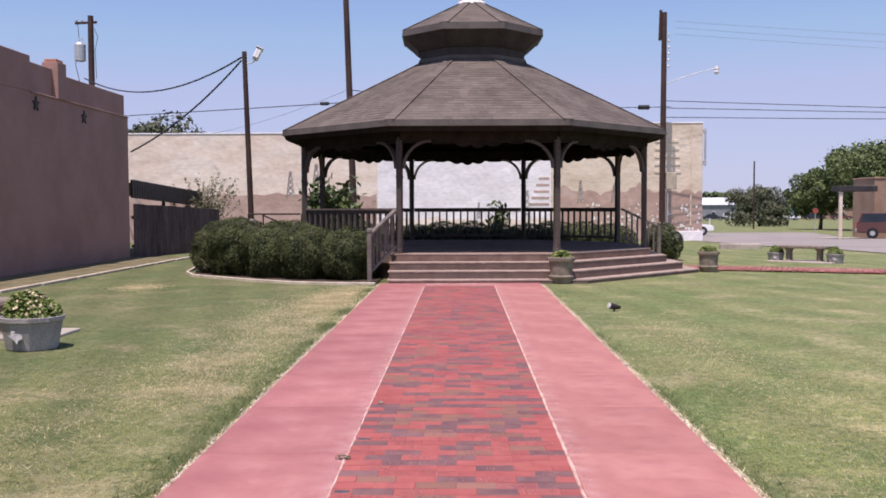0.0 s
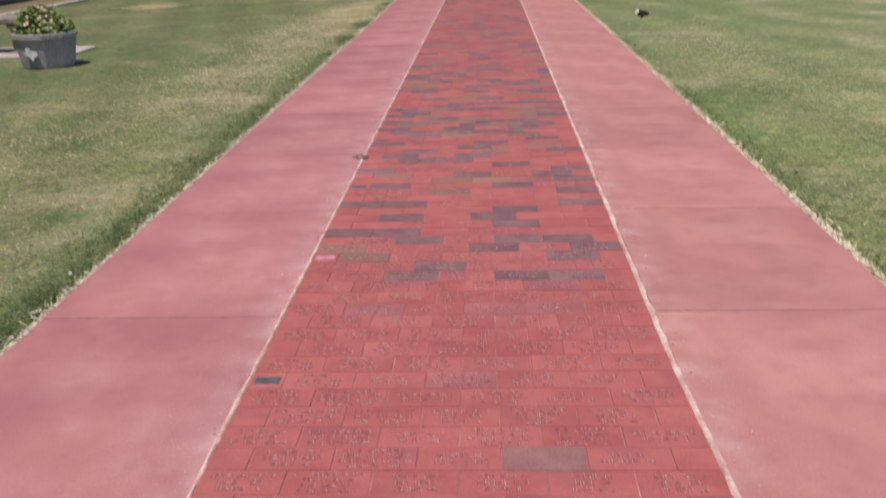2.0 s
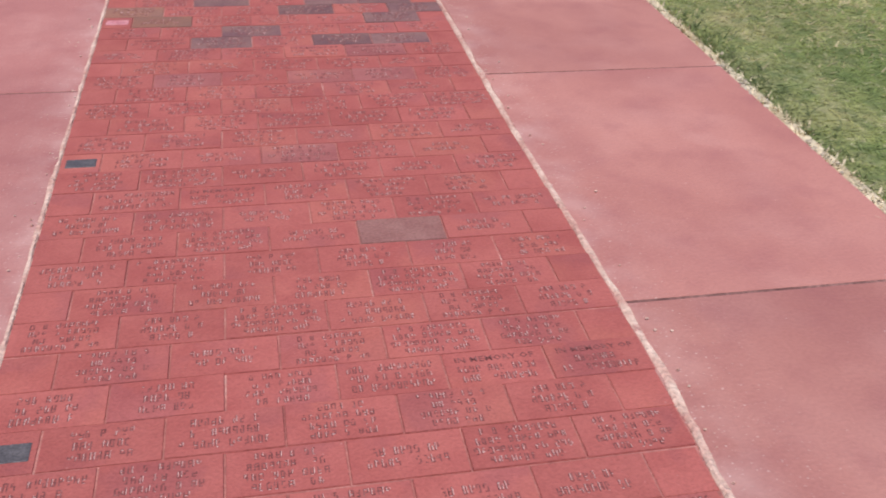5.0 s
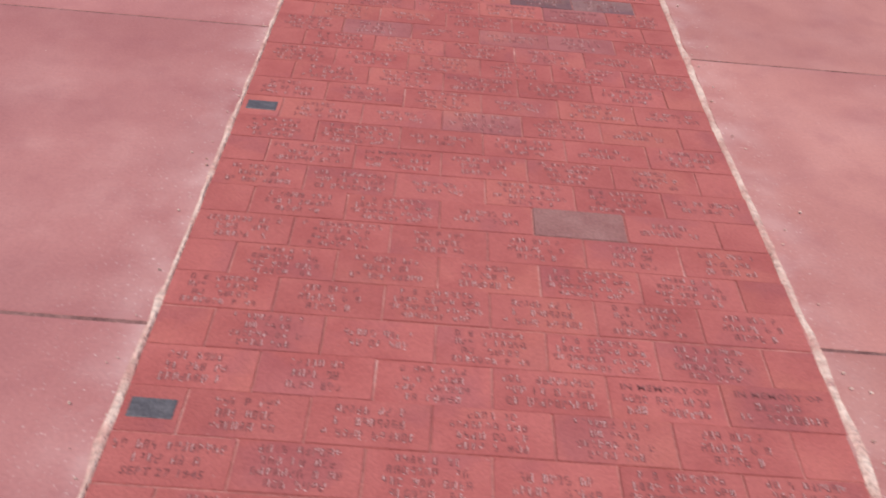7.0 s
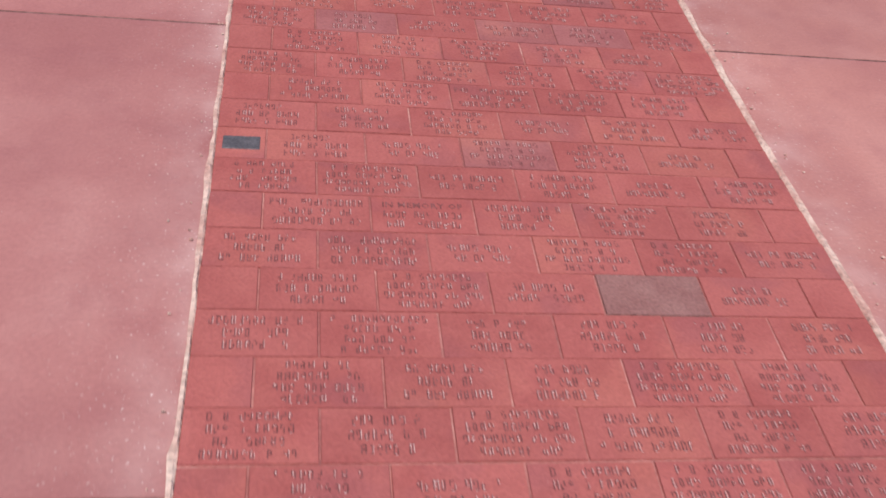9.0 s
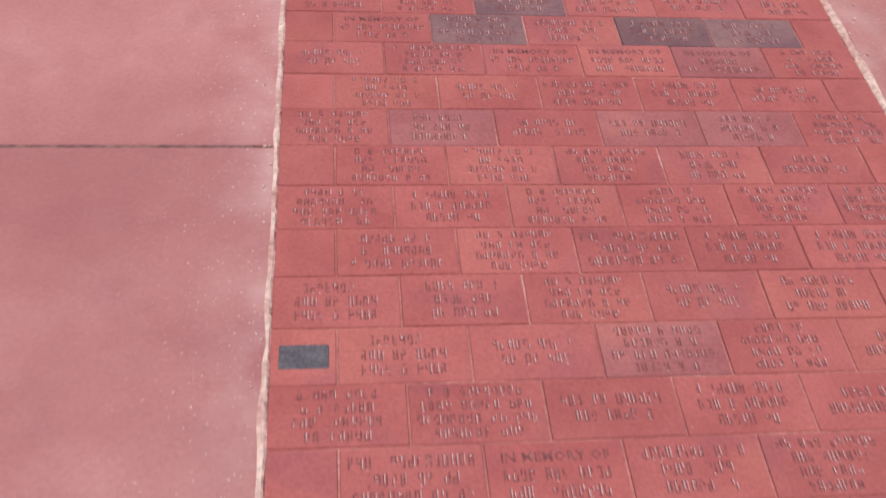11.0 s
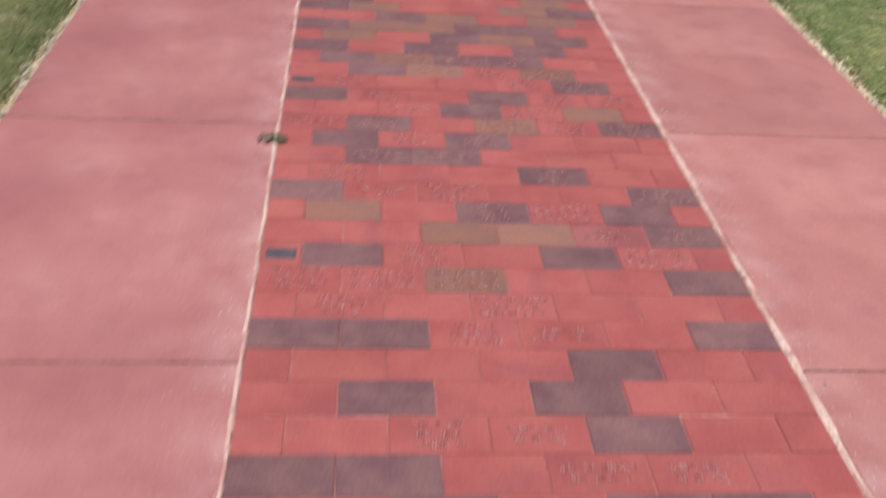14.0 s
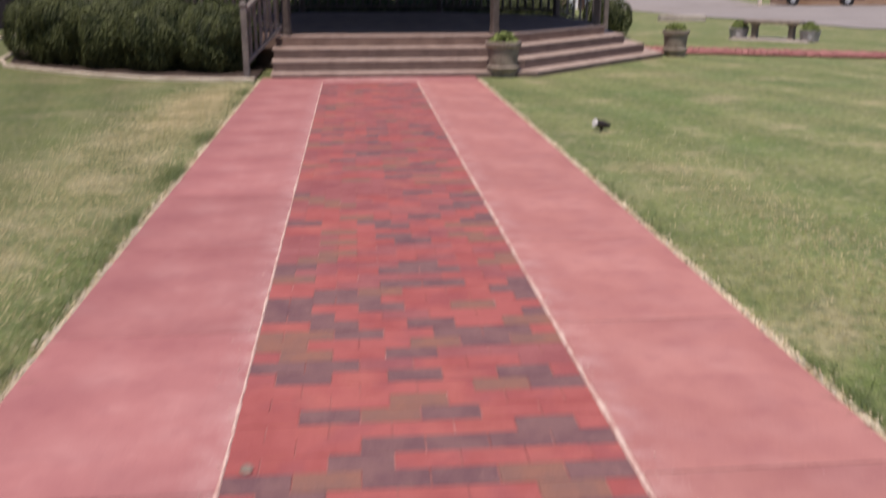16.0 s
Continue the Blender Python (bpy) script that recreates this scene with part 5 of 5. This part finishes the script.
def derrick(x, z, h):
    bm = bmesh.new()
    w = h * 0.17
    for s in (-1, 1):
        add_beam(bm, (x + s * w, BY - 0.02, z), (x + s * w * 0.25, BY - 0.02, z + h), 0.012, 0.06)
    for k in range(4):
        u, v = k / 4, (k + 1) / 4
        wa, wb = w * (1 - 0.75 * u), w * (1 - 0.75 * v)
        add_beam(bm, (x - wa, BY - 0.02, z + h * u), (x + wb, BY - 0.02, z + h * v), 0.010, 0.04)
        add_beam(bm, (x + wa, BY - 0.02, z + h * u), (x - wb, BY - 0.02, z + h * v), 0.010, 0.04)
    add_box(bm, (x - w * 0.35, BY - 0.025, z + h), (x + w * 0.35, BY - 0.004, z + h + 0.07))
    part("mural_derrick", bm, M["paint_grey"], back, "faded grey painted oil derrick")


for x, z, h in ((-8.5, 1.9, 1.2), (-7.2, 1.95, 1.5), (0.9, 0.75, 0.75), (3.3, 0.8, 1.3), (5.95, 1.55, 1.05), (7.6, 1.6, 0.8)):
    derrick(x, z, h)
for k in range(5):
    z = 2.7 + 0.32 * k
    part("mural_stripe", box((3.4 + 0.12 * k, BY - 0.012, z - 1.3), (4.4, BY - 0.005, z - 1.18)), M["paint_brown"], back, "faded painted stripe")
for k in range(5):
    part("mural_stripe", box((9.6, BY - 0.028, 2.98 + 0.38 * k), (10.9 - 0.03 * k, BY - 0.002, 3.12 + 0.38 * k), 0.01), M["paint_cream"], back, "raised cream painted band")
flake_rng = random.Random(3)
for k in range(120):
    x, z, r = flake_rng.uniform(6.2, 11.9), flake_rng.uniform(-0.1, 1.5), flake_rng.uniform(0.03, 0.10)
    pts = [(x + r * flake_rng.uniform(0.4, 1) * math.cos(a), z + 1.4 * r * flake_rng.uniform(0.4, 1) * math.sin(a)) for a in np.linspace(0, 2 * math.pi, 9)[:-1]]
    part("bare_patch", prism(pts, 0, 0.003), M["flake_white"], back, "patch of flaked paint").matrix_world = pose(0, BY - 0.0135 - 0.0003 * k, 0, 90)
part("footing", box((9.4, BY - 0.05, -0.9), (BX + 0.03, BY, 0.12), 0.02), M["paint_white"], back, "pale rendered footing")
part("downpipe", tube([(BX + 0.2, BY + 0.3, 5.2), (BX + 0.2, BY + 0.3, 3.35)], 0.05), M["galv"], back)
part("bracket", add_box(box((BX, BY + 0.25, 5.0), (BX + 0.26, BY + 0.4, 5.15)), (BX, BY + 0.25, 3.4), (BX + 0.26, BY + 0.4, 3.6)), M["galv"], back)
part("conduit", tube([(11.4, BY - 0.04, 5.4), (11.4, BY - 0.04, 0.4)], 0.035), M["paint_cream"], back)

# ---------- poles, wires ----------
def pole(at, top, r, lean=(0, 0)):
    p = thing("utility_pole", "weathered brown wooden utility pole", "pole", (at[0], at[1], level(at[1])), group="utility poles")
    z0 = level(at[1])
    part("shaft", tube([(0, 0, -0.1), (lean[0] * 0.5, lean[1] * 0.5, (top - z0) * 0.5), (lean[0], lean[1], top - z0)], [r, r * 0.9, r * 0.78], 12), M["pole"], p)
    return p, top - z0


p1, h1 = pole((-7.20, 32.6), 6.70, 0.105, (-0.20, 0))
part("lamp_arm", tube([(-0.17, 0, h1 - 0.42), (0.02, -0.02, h1 - 0.40), (0.20, -0.04, h1 - 0.30)], 0.022), M["galv"], p1, "short bent arm")
fl = part("floodlight", box((-0.10, -0.16, -0.20), (0.10, 0.14, 0.20), 0.03), M["white_metal"], p1, "white floodlight")
fl.matrix_local = pose(0.26, -0.05, h1 - 0.10, -12, 24, 10)
part("visor", box((-0.13, -0.20, 0.18), (0.13, 0.10, 0.215), 0.01), M["white_metal"], fl)
part("clamp", lathe([(0.12, 0.0), (0.13, 0.05), (0.12, 0.3)], 12, (0, 0, 0.75)), M["concrete"], p1)
p3, h3 = pole((-4.55, 40.6), 11.6, 0.15, (-0.36, 0))
part("insulator", add_tube(tube([(-0.35, 0, h3 - 1.35), (0.35, 0, h3 - 1.35)], 0.03), [(-0.1, -0.1, h3 - 1.3), (-0.35, -0.1, h3 - 1.1)], 0.03), M["galv"], p3)
p2, h2 = pole((9.62, 45.3), 10.52, 0.155, (0.06, 0))
part("stub_pole", tube([(-0.14, 0.05, h2 - 1.3), (-0.10, 0.05, h2 + 0.12)], [0.075, 0.07], 8), M["pole"], p2, "short pole lashed to the top")
for k in range(6):
    part("insulator", lathe([(0.03, 0), (0.07, 0.03), (0.05, 0.09), (0.03, 0.12)], 8, (0.26, -0.05, h2 - 1.1 - 0.30 * k)), M["galv"], p2)
arm = part("lamp_arm", tube(sag((0.12, 0, h2 - 3.38), (2.35, -0.4, h2 - 2.70), -0.05, 6), 0.022), M["galv"], p2, "curved lamp arm")
part("lamp_head", add_lathe(lathe([(0.05, 0.22), (0.10, 0.20), (0.12, 0.10), (0.11, 0.06)], 12, (2.42, -0.42, h2 - 2.83)), [(0.11, 0), (0.13, -0.1), (0.06, -0.2)], 12, (2.42, -0.42, h2 - 2.78)), M["white_metal"], arm, "street lamp head")
part("service_box", box((0.16, -0.2, 2.5), (0.66, 0.05, 3.3), 0.02), M["edging"], p2, "cream electric meter box")
part("conduit", tube([(0.25, -0.12, 2.3), (0.22, -0.12, 0)], 0.03), M["galv"], p2)
p4, h4 = pole((-17.8, 45.5), 10.6, 0.17)
part("transformer", lathe([(0.10, -0.05), (0.26, 0), (0.27, 0.75), (0.2, 0.85), (0.06, 0.9)], 14, (-0.52, -0.05, h4 - 2.15)), M["galv"], p4, "grey transformer can")
part("crossarm", beam((-0.75, 0, h4 - 0.35), (0.3, 0, h4 - 0.30), 0.09, 0.1), M["pole"], p4)
for x in (-0.68, -0.42):
    part("insulator", lathe([(0.03, 0), (0.06, 0.05), (0.03, 0.14)], 8, (x, 0, h4 - 0.28)), M["galv"], p4)
for x, z in ((-0.56, h4 - 1.25), (-0.42, h4 - 1.25)):
    part("bushing", lathe([(0.05, 0), (0.03, 0.06), (0.045, 0.1), (0.02, 0.2)], 8, (x, -0.05, z)), M["galv"], p4, "grey porcelain bushing")
part("jumper", tube(sag((-0.66, 0, h4 - 0.15), (-0.56, -0.05, h4 - 1.05), -0.12, 8), 0.014, 5), M["cable"], p4, "thin drop wire")
part("jumper", tube([(-0.72, -0.05, h4 - 1.6), (-0.74, -0.05, h4 - 2.4), (-0.55, -0.05, h4 - 3.2), (-0.15, 0, h4 - 3.5)], 0.016, 5), M["cable"], p4, "thin drop wire")
part("jumper", tube([(0.16, 0, h4 - 0.6), (0.34, 0, h4 - 1.0), (0.20, 0, h4 - 1.6), (0.24, 0, h4 - 3.0)], 0.014, 5), M["cable"], p4, "thin drop wire")


def wire(a, b, drop, r, mat="cable", label="sagging black overhead cable"):
    w = part("overhead_cable", tube(sag(a, b, drop), r, 6), M[mat])
    return tagged(w, label, "cable", group="overhead cables")


wire((-7.5, 32.6, 6.5), (-18.1, 45.4, 7.6), 0.9, 0.03)
wire((-7.5, 32.6, 6.4), (-11.7, 33.5, 3.35), 0.3, 0.03)
wire((-4.9, 40.75, 5.86), (-32.0, 52.0, 5.78), 0.03, 0.020, "cable", "taut black overhead cable")
wire((-12.6, 46.6, 4.95), (-4.9, 40.6, 6.35), 0.2, 0.008, "wire", "thin grey overhead wire")
for k, (za, zb) in enumerate(((6.36, 5.35), (6.02, 5.42), (5.58, 5.42))):
    wire((9.75, 45.3, za), (48.0, 47.0, zb), 0.06, 0.018, "cable", "taut black overhead cable")
for za, zb in ((10.1, 9.2), (9.8, 8.6), (9.5, 8.3)):
    wire((10.2, 45.3, za), (60.0, 50.0, zb), 0.5, 0.006, "wire", "thin grey overhead wire")
wire((10.0, 45.3, 6.08), (-4.9, 40.6, 6.4), 0.3, 0.018, "cable", "taut black overhead cable")
sb = thing("splice_box", "small black splice case hung on the overhead cable", "splice case", (8.65, 44.87, 6.01))
part("case", tube([(-0.28, 0, 0), (-0.24, 0, 0), (0.24, 0, 0), (0.28, 0, 0)], [0.05, 0.11, 0.11, 0.05], 10), M["cable"], sb)
sb2 = thing("splice_box", "small black splice case hung on the overhead cable", "splice case", (-5.9, 41.17, 5.86))
part("case", tube([(-0.20, 0, 0), (-0.17, 0, 0), (0.17, 0, 0), (0.20, 0, 0)], [0.04, 0.08, 0.08, 0.04], 10), M["cable"], sb2)

# ---------- ramp handrail ----------
ramp = thing("handrail", "thin brown metal handrail behind the shrubs", "handrail", (0, 0, 0))
part("top_bar", tube([(-6.15, 27.5, 1.17), (-4.6, 27.2, 1.17)], 0.025), M["iron"], ramp)
part("slope_bar", tube([(-5.7, 27.5, 1.12), (-5.05, 27.4, 0.85), (-4.5, 27.3, 0.75)], 0.022), M["iron"], ramp)
for x in (-6.15, -5.72, -4.6):
    part("upright", tube([(x, 27.45, -0.05), (x, 27.45, 1.17)], 0.022), M["iron"], ramp)

# ---------- trees ----------
def tree(label, at, height, spread, n, leaf, mat="leaf", trunk=0.16, squat=0.42, low=0.30):
    t = thing("tree", label, "tree", (at[0], at[1], level(at[1])))
    bm = bmesh.new()
    th = height * 0.34
    add_tube(bm, [(0, 0, -0.2), (0.1, 0, th * 0.5), (0.05, 0.05, th), (0, 0, height * 0.7)], [trunk * 1.4, trunk, trunk * 0.85, trunk * 0.3], 9)
    cs, ds = [], []
    k = 24
    for i in range(k):
        a = 2 * math.pi * (i * 0.382 + 0.1 * random.random())
        rr = spread * (0.30 + 0.45 * random.random()) * (1 if i > 3 else 0.25)
        z = height * random.uniform(low, 0.84) if i > 3 else height * random.uniform(0.75, 0.90)
        c = Vector((rr * math.cos(a), rr * math.sin(a), z))
        add_tube(bm, [(0, 0, th * random.uniform(0.7, 1.1)), c * 0.55 + Vector((0, 0, th * 0.35)), c], [trunk * 0.5, trunk * 0.3, trunk * 0.1], 6)
        r = spread * random.uniform(0.18, 0.36)
        p, d = blob_points(n // k, c, (r, r, r * squat * 1.9), rough=0.35, lumps=10, below=-0.8)
        p += np.random.normal(0, r * 0.10, p.shape)
        cs.append(p), ds.append(d)
    part("trunk", bm, M["bark"], t)
    ds = np.concatenate(ds)
    part("crown", leaves_mesh("crown", np.concatenate(cs), ds + np.random.normal(0, 0.7, ds.shape), leaf, M[mat]), None, t)
    return t


tree("broad full green shade tree beyond the road", (40.9, 92), 8.3, 6.6, 42000, 0.16)
tree("broad full green shade tree beyond the road", (50.0, 97), 7.6, 6.5, 9000, 0.28)
tree("rounded shade tree at the roadside", (37.7, 99), 6.5, 3.2, 14000, 0.15)
tree("greyish green low tree by the parked cars", (39.6, 125), 5.3, 4.1, 14000, 0.15, "olive_leaf", low=0.14)
tree("olive green tree top above the painted wall", (-17.6, 56), 7.05, 4.6, 12000, 0.15, "olive_leaf")
tree("olive green tree top above the painted wall", (-21.5, 58), 7.0, 4.0, 9000, 0.15, "olive_leaf")
for x, y, h in ((44, 215, 5.2), (53, 220, 5.0), (62, 230, 6.0), (73, 235, 6.0), (84, 235, 7.0), (97, 230, 7.0), (112, 230, 8), (130, 235, 8)):
    tree("distant rounded green tree on the horizon", (x * 1.2, y + 45), h * 1.2, 6.0, 900, 0.8, trunk=0.2)

# ---------- far houses ----------
def house(label, at, w, d, h, rise, wall, roof, turn=0, doors=2):
    e = thing("house", label, "house", (at[0], at[1], level(at[1])), turn)
    part("wall", box((-w / 2, -d / 2, -0.3), (w / 2, d / 2, h), 0.02), M[wall], e)
    o = 0.35
    if rise:
        bm = bmesh.new()
        lo = [bm.verts.new((x, y, z)) for x in (-w / 2 - o, w / 2 + o) for y, z in ((-d / 2 - o, h), (0, h + rise), (d / 2 + o, h))]
        hi = [bm.verts.new(v.co + Vector((0, 0, 0.12))) for v in lo]
        for a, b, c, dd in ((0, 1, 4, 3), (1, 2, 5, 4)):
            bm.faces.new([lo[i] for i in (a, b, c, dd)]), bm.faces.new([hi[i] for i in (a, b, c, dd)])
        for a, b in ((0, 1), (1, 2), (2, 5), (5, 4), (4, 3), (3, 0)):
            bm.faces.new((lo[a], lo[b], hi[b], hi[a]))
        part("roof", bm, M[roof], e)
        for s in (-1, 1):
            g = bmesh.new()
            v = [g.verts.new((s * w / 2 * 0.995, y, z)) for y, z in ((-d / 2, h - 0.02), (d / 2, h - 0.02), (0, h + rise))]
            g.faces.new(v)
            part("gable", bmesh_solid(g, s * -0.1), M[wall], e)
    else:
        part("roof", box((-w / 2 - o, -d / 2 - o, h), (w / 2 + o, d / 2 + o, h + 0.25), 0.03), M[roof], e)
    for k in range(doors):
        x = -w / 2 + w * (k + 0.5) / doors
        wd = part("window", box((x - 0.5, -d / 2 - 0.05, 0.9), (x + 0.5, -d / 2 + 0.05, 1.9), 0.01), M["white_metal"], e, "pale framed window")
        part("pane", box((x - 0.42, -d / 2 - 0.07, 0.98), (x + 0.42, -d / 2 - 0.04, 1.82)), M["window_glass"], wd)
    return e


def bmesh_solid(bm, t):
    r = bmesh.ops.extrude_face_region(bm, geom=bm.faces[:])
    for v in r["geom"]:
        if isinstance(v, bmesh.types.BMVert):
            v.co.x += t
    return bm


house("low grey building with a white sheet-metal roof", (61.0, 232), 11, 10, 3.5, 1.7, "grey_wall", "white_roof", 0, 3)
house("small blue-grey gabled house among trees", (75.3, 224), 7, 8, 2.9, 1.5, "blue_wall", "dark_roof", 90, 2)
house("long brown house with a pale roof", (92.0, 226), 18, 9, 3.0, 1.4, "tan_brickwork", "white_roof", 0, 4)

# ---------- brick office with canopy ----------
office = thing("brick_office", "flat-roofed tan brick building with a dark canopy on a pale post", "building", (0, 0, 0))
zb = level(63)
part("wall", box((27.3, 62.6, zb - 0.3), (60, 66, 3.10), 0.03), M["tan_brickwork"], office)
part("coping", box((27.25, 62.55, 3.10), (60.05, 66.05, 3.22), 0.02), M["tan_brickwork"], office)
part("canopy", box((24.36, 61.0, 2.25), (26.8, 62.4, 2.62), 0.03), M["dark_roof"], office, "dark flat canopy")
part("canopy_post", box((24.42, 61.1, zb), (24.62, 61.3, 2.25), 0.02), M["paint_cream"], office, "pale square post")

# ---------- parked vehicles ----------
def wheel(parent, x, y, r):
    tyre = part("wheel", lathe([(r * 0.7, -0.1), (r, -0.09), (r, 0.09), (r * 0.7, 0.1)], 18), M["rubber"], parent)
    tyre.matrix_local = pose(x, y, r, 90)
    part("rim", lathe([(r * 0.50, -0.105), (r * 0.44, 0.105)], 14), M["galv"], tyre)


def vehicle(label, at, turn, paint, length, width, roof, waist, profile, cabin, category="car"):
    """A body extruded from a side profile with a tapered glazed cabin, on four wheels."""
    c = thing("parked_" + ("pickup" if "pickup" in category else "car"), label, category, (at[0], at[1], level(at[1]) + 0.02), turn, "parked vehicles")
    bm = bmesh.new()
    sides = []
    for s in (-1, 1):
        sides.append([bm.verts.new((x * length, s * width / 2 * (0.94 if z > waist * 0.85 else 1.0), z)) for x, z in profile])
    k = len(profile)
    bm.faces.new(sides[0]), bm.faces.new(sides[1][::-1])
    for i in range(k):
        j = (i + 1) % k
        bm.faces.new((sides[0][i], sides[0][j], sides[1][j], sides[1][i]))
    bmesh.ops.bevel(bm, geom=bm.edges[:], offset=0.05, segments=2, affect="EDGES")
    part("body", bm, paint, c, smooth=False)
    x0, x1, x2, x3 = [v * length for v in cabin]
    bm = bmesh.new()
    lo = [bm.verts.new((x, s * width * 0.46, waist - 0.02)) for x in (x0, x3) for s in (-1, 1)]
    hi = [bm.verts.new((x, s * width * 0.38, roof - 0.04)) for x in (x1, x2) for s in (-1, 1)]
    for f in ((0, 1, 3, 2), (0, 2, 6, 4), (1, 5, 7, 3), (0, 4, 5, 1), (2, 3, 7, 6), (4, 6, 7, 5)):
        bm.faces.new([(lo + hi)[i] for i in f])
    part("glazing", bm, M["window_glass"], c, "dark windows")
    roof_p = part("roof", box((x1 - 0.05, -width * 0.385, roof - 0.07), (x2 + 0.05, width * 0.385, roof), 0.02), paint, c)
    for x in {x0, x3, (x0 + x3) / 2}:
        xt = x1 if x == x0 else x2 if x == x3 else x
        for s in (-1, 1):
            part("pillar", beam((x, s * width * 0.465, waist - 0.02), (xt, s * width * 0.388, roof - 0.04), 0.09, 0.09), paint, c)
    for x in (-0.31, 0.31):
        for s in (-1, 1):
            wheel(c, x * length, s * width * 0.45, 0.35)
    for s in (-1, 1):
        part("tail_light", box((-length / 2 - 0.01, s * width * 0.42 - 0.09, waist * 0.72), (-length / 2 + 0.06, s * width * 0.42 + 0.09, waist * 0.98), 0.01), M["red_lamp"], c)
        part("headlight", box((length / 2 - 0.06, s * width * 0.38 - 0.14, waist * 0.62), (length / 2 + 0.005, s * width * 0.38 + 0.14, waist * 0.8), 0.01), M["galv"], c)
    part("bumper", box((-length / 2 - 0.06, -width * 0.46, 0.42), (-length / 2 + 0.05, width * 0.46, 0.62), 0.03), M["galv"], c)
    return c


SUV = [(-0.5, 0.38), (-0.5, 1.0), (-0.47, 1.08), (0.2, 1.1), (0.45, 1.0), (0.5, 0.8), (0.5, 0.38)]
SEDAN = [(-0.5, 0.34), (-0.5, 0.85), (-0.3, 0.95), (0.15, 0.95), (0.46, 0.82), (0.5, 0.65), (0.5, 0.34)]
TRUCK = [(-0.5, 0.45), (-0.5, 1.02), (-0.06, 1.02), (0.2, 1.05), (0.46, 1.0), (0.5, 0.8), (0.5, 0.45)]
vehicle("dark maroon sport utility vehicle parked by the brick building", (27.8, 60.2), -23, car_paint("maroon_paint", (0.095, 0.040, 0.034)), 4.9, 1.95, 1.64, 1.04, SUV, (-0.47, -0.43, 0.10, 0.22))
vehicle("white car whose nose shows past the painted wall", (17.6, 75.0), 0, car_paint("white_paint", (0.75, 0.75, 0.73)), 4.6, 1.8, 1.42, 0.93, SEDAN, (-0.38, -0.22, 0.06, 0.22))
vehicle("white sport utility vehicle parked across the grass", (61.5, 212), -12, car_paint("white_paint", (0.75, 0.75, 0.73)), 4.7, 1.9, 1.75, 1.05, SUV, (-0.47, -0.43, 0.08, 0.22))
vehicle("black car parked across the grass", (57.0, 212), -14, car_paint("black_paint", (0.02, 0.02, 0.022)), 4.7, 1.85, 1.5, 0.93, SEDAN, (-0.38, -0.22, 0.06, 0.22))
vehicle("dark car parked across the grass", (62.9, 206), -12, car_paint("navy_paint", (0.03, 0.035, 0.05)), 4.7, 1.85, 1.5, 0.93, SEDAN, (-0.38, -0.22, 0.06, 0.22))
vehicle("dark blue van parked across the grass", (68.3, 214), -10, car_paint("blue_paint", (0.03, 0.05, 0.10)), 4.9, 1.95, 1.8, 1.05, SUV, (-0.47, -0.43, 0.12, 0.25))
vehicle("white pickup truck parked by the blue house", (73.6, 212), -10, car_paint("white_paint", (0.75, 0.75, 0.73)), 5.4, 1.95, 1.75, 1.04, TRUCK, (-0.06, -0.02, 0.12, 0.22), "pickup truck")
vehicle("dark car parked beyond the grass", (80.0, 213), -15, car_paint("black_paint", (0.02, 0.02, 0.022)), 4.7, 1.85, 1.5, 0.93, SEDAN, (-0.38, -0.22, 0.06, 0.22))
vehicle("dark car parked beyond the grass", (86.5, 214), -15, car_paint("maroon_paint", (0.095, 0.040, 0.034)), 4.7, 1.85, 1.5, 0.93, SEDAN, (-0.38, -0.22, 0.06, 0.22))
sign = thing("stop_sign", "small red octagonal road sign on a thin post", "road sign", (33.2, 88.5, level(88.5)))
part("sign_post", tube([(0, 0, 0), (0, 0, 2.0)], 0.03), M["galv"], sign)
part("plate", prism([(x * 0.26, y * 0.26) for x, y in OCT], 0, 0.02), M["red_sign"], sign).matrix_local = pose(0, -0.04, 1.95, 90)
p5, h5 = pole((32.0, 103), 6.2, 0.10)
p6, h6 = pole((68.0, 150), 14.5, 0.15)
for x, y in ((31.2, 118), (58.5, 140)):
    b = thing("bollard", "short pale marker post in the grass", "post", (x, y, level(y)), group="marker posts")
    part("shaft", tube([(0, 0, -0.1), (0, 0, 1.1)], 0.09), M["white_metal"], b)
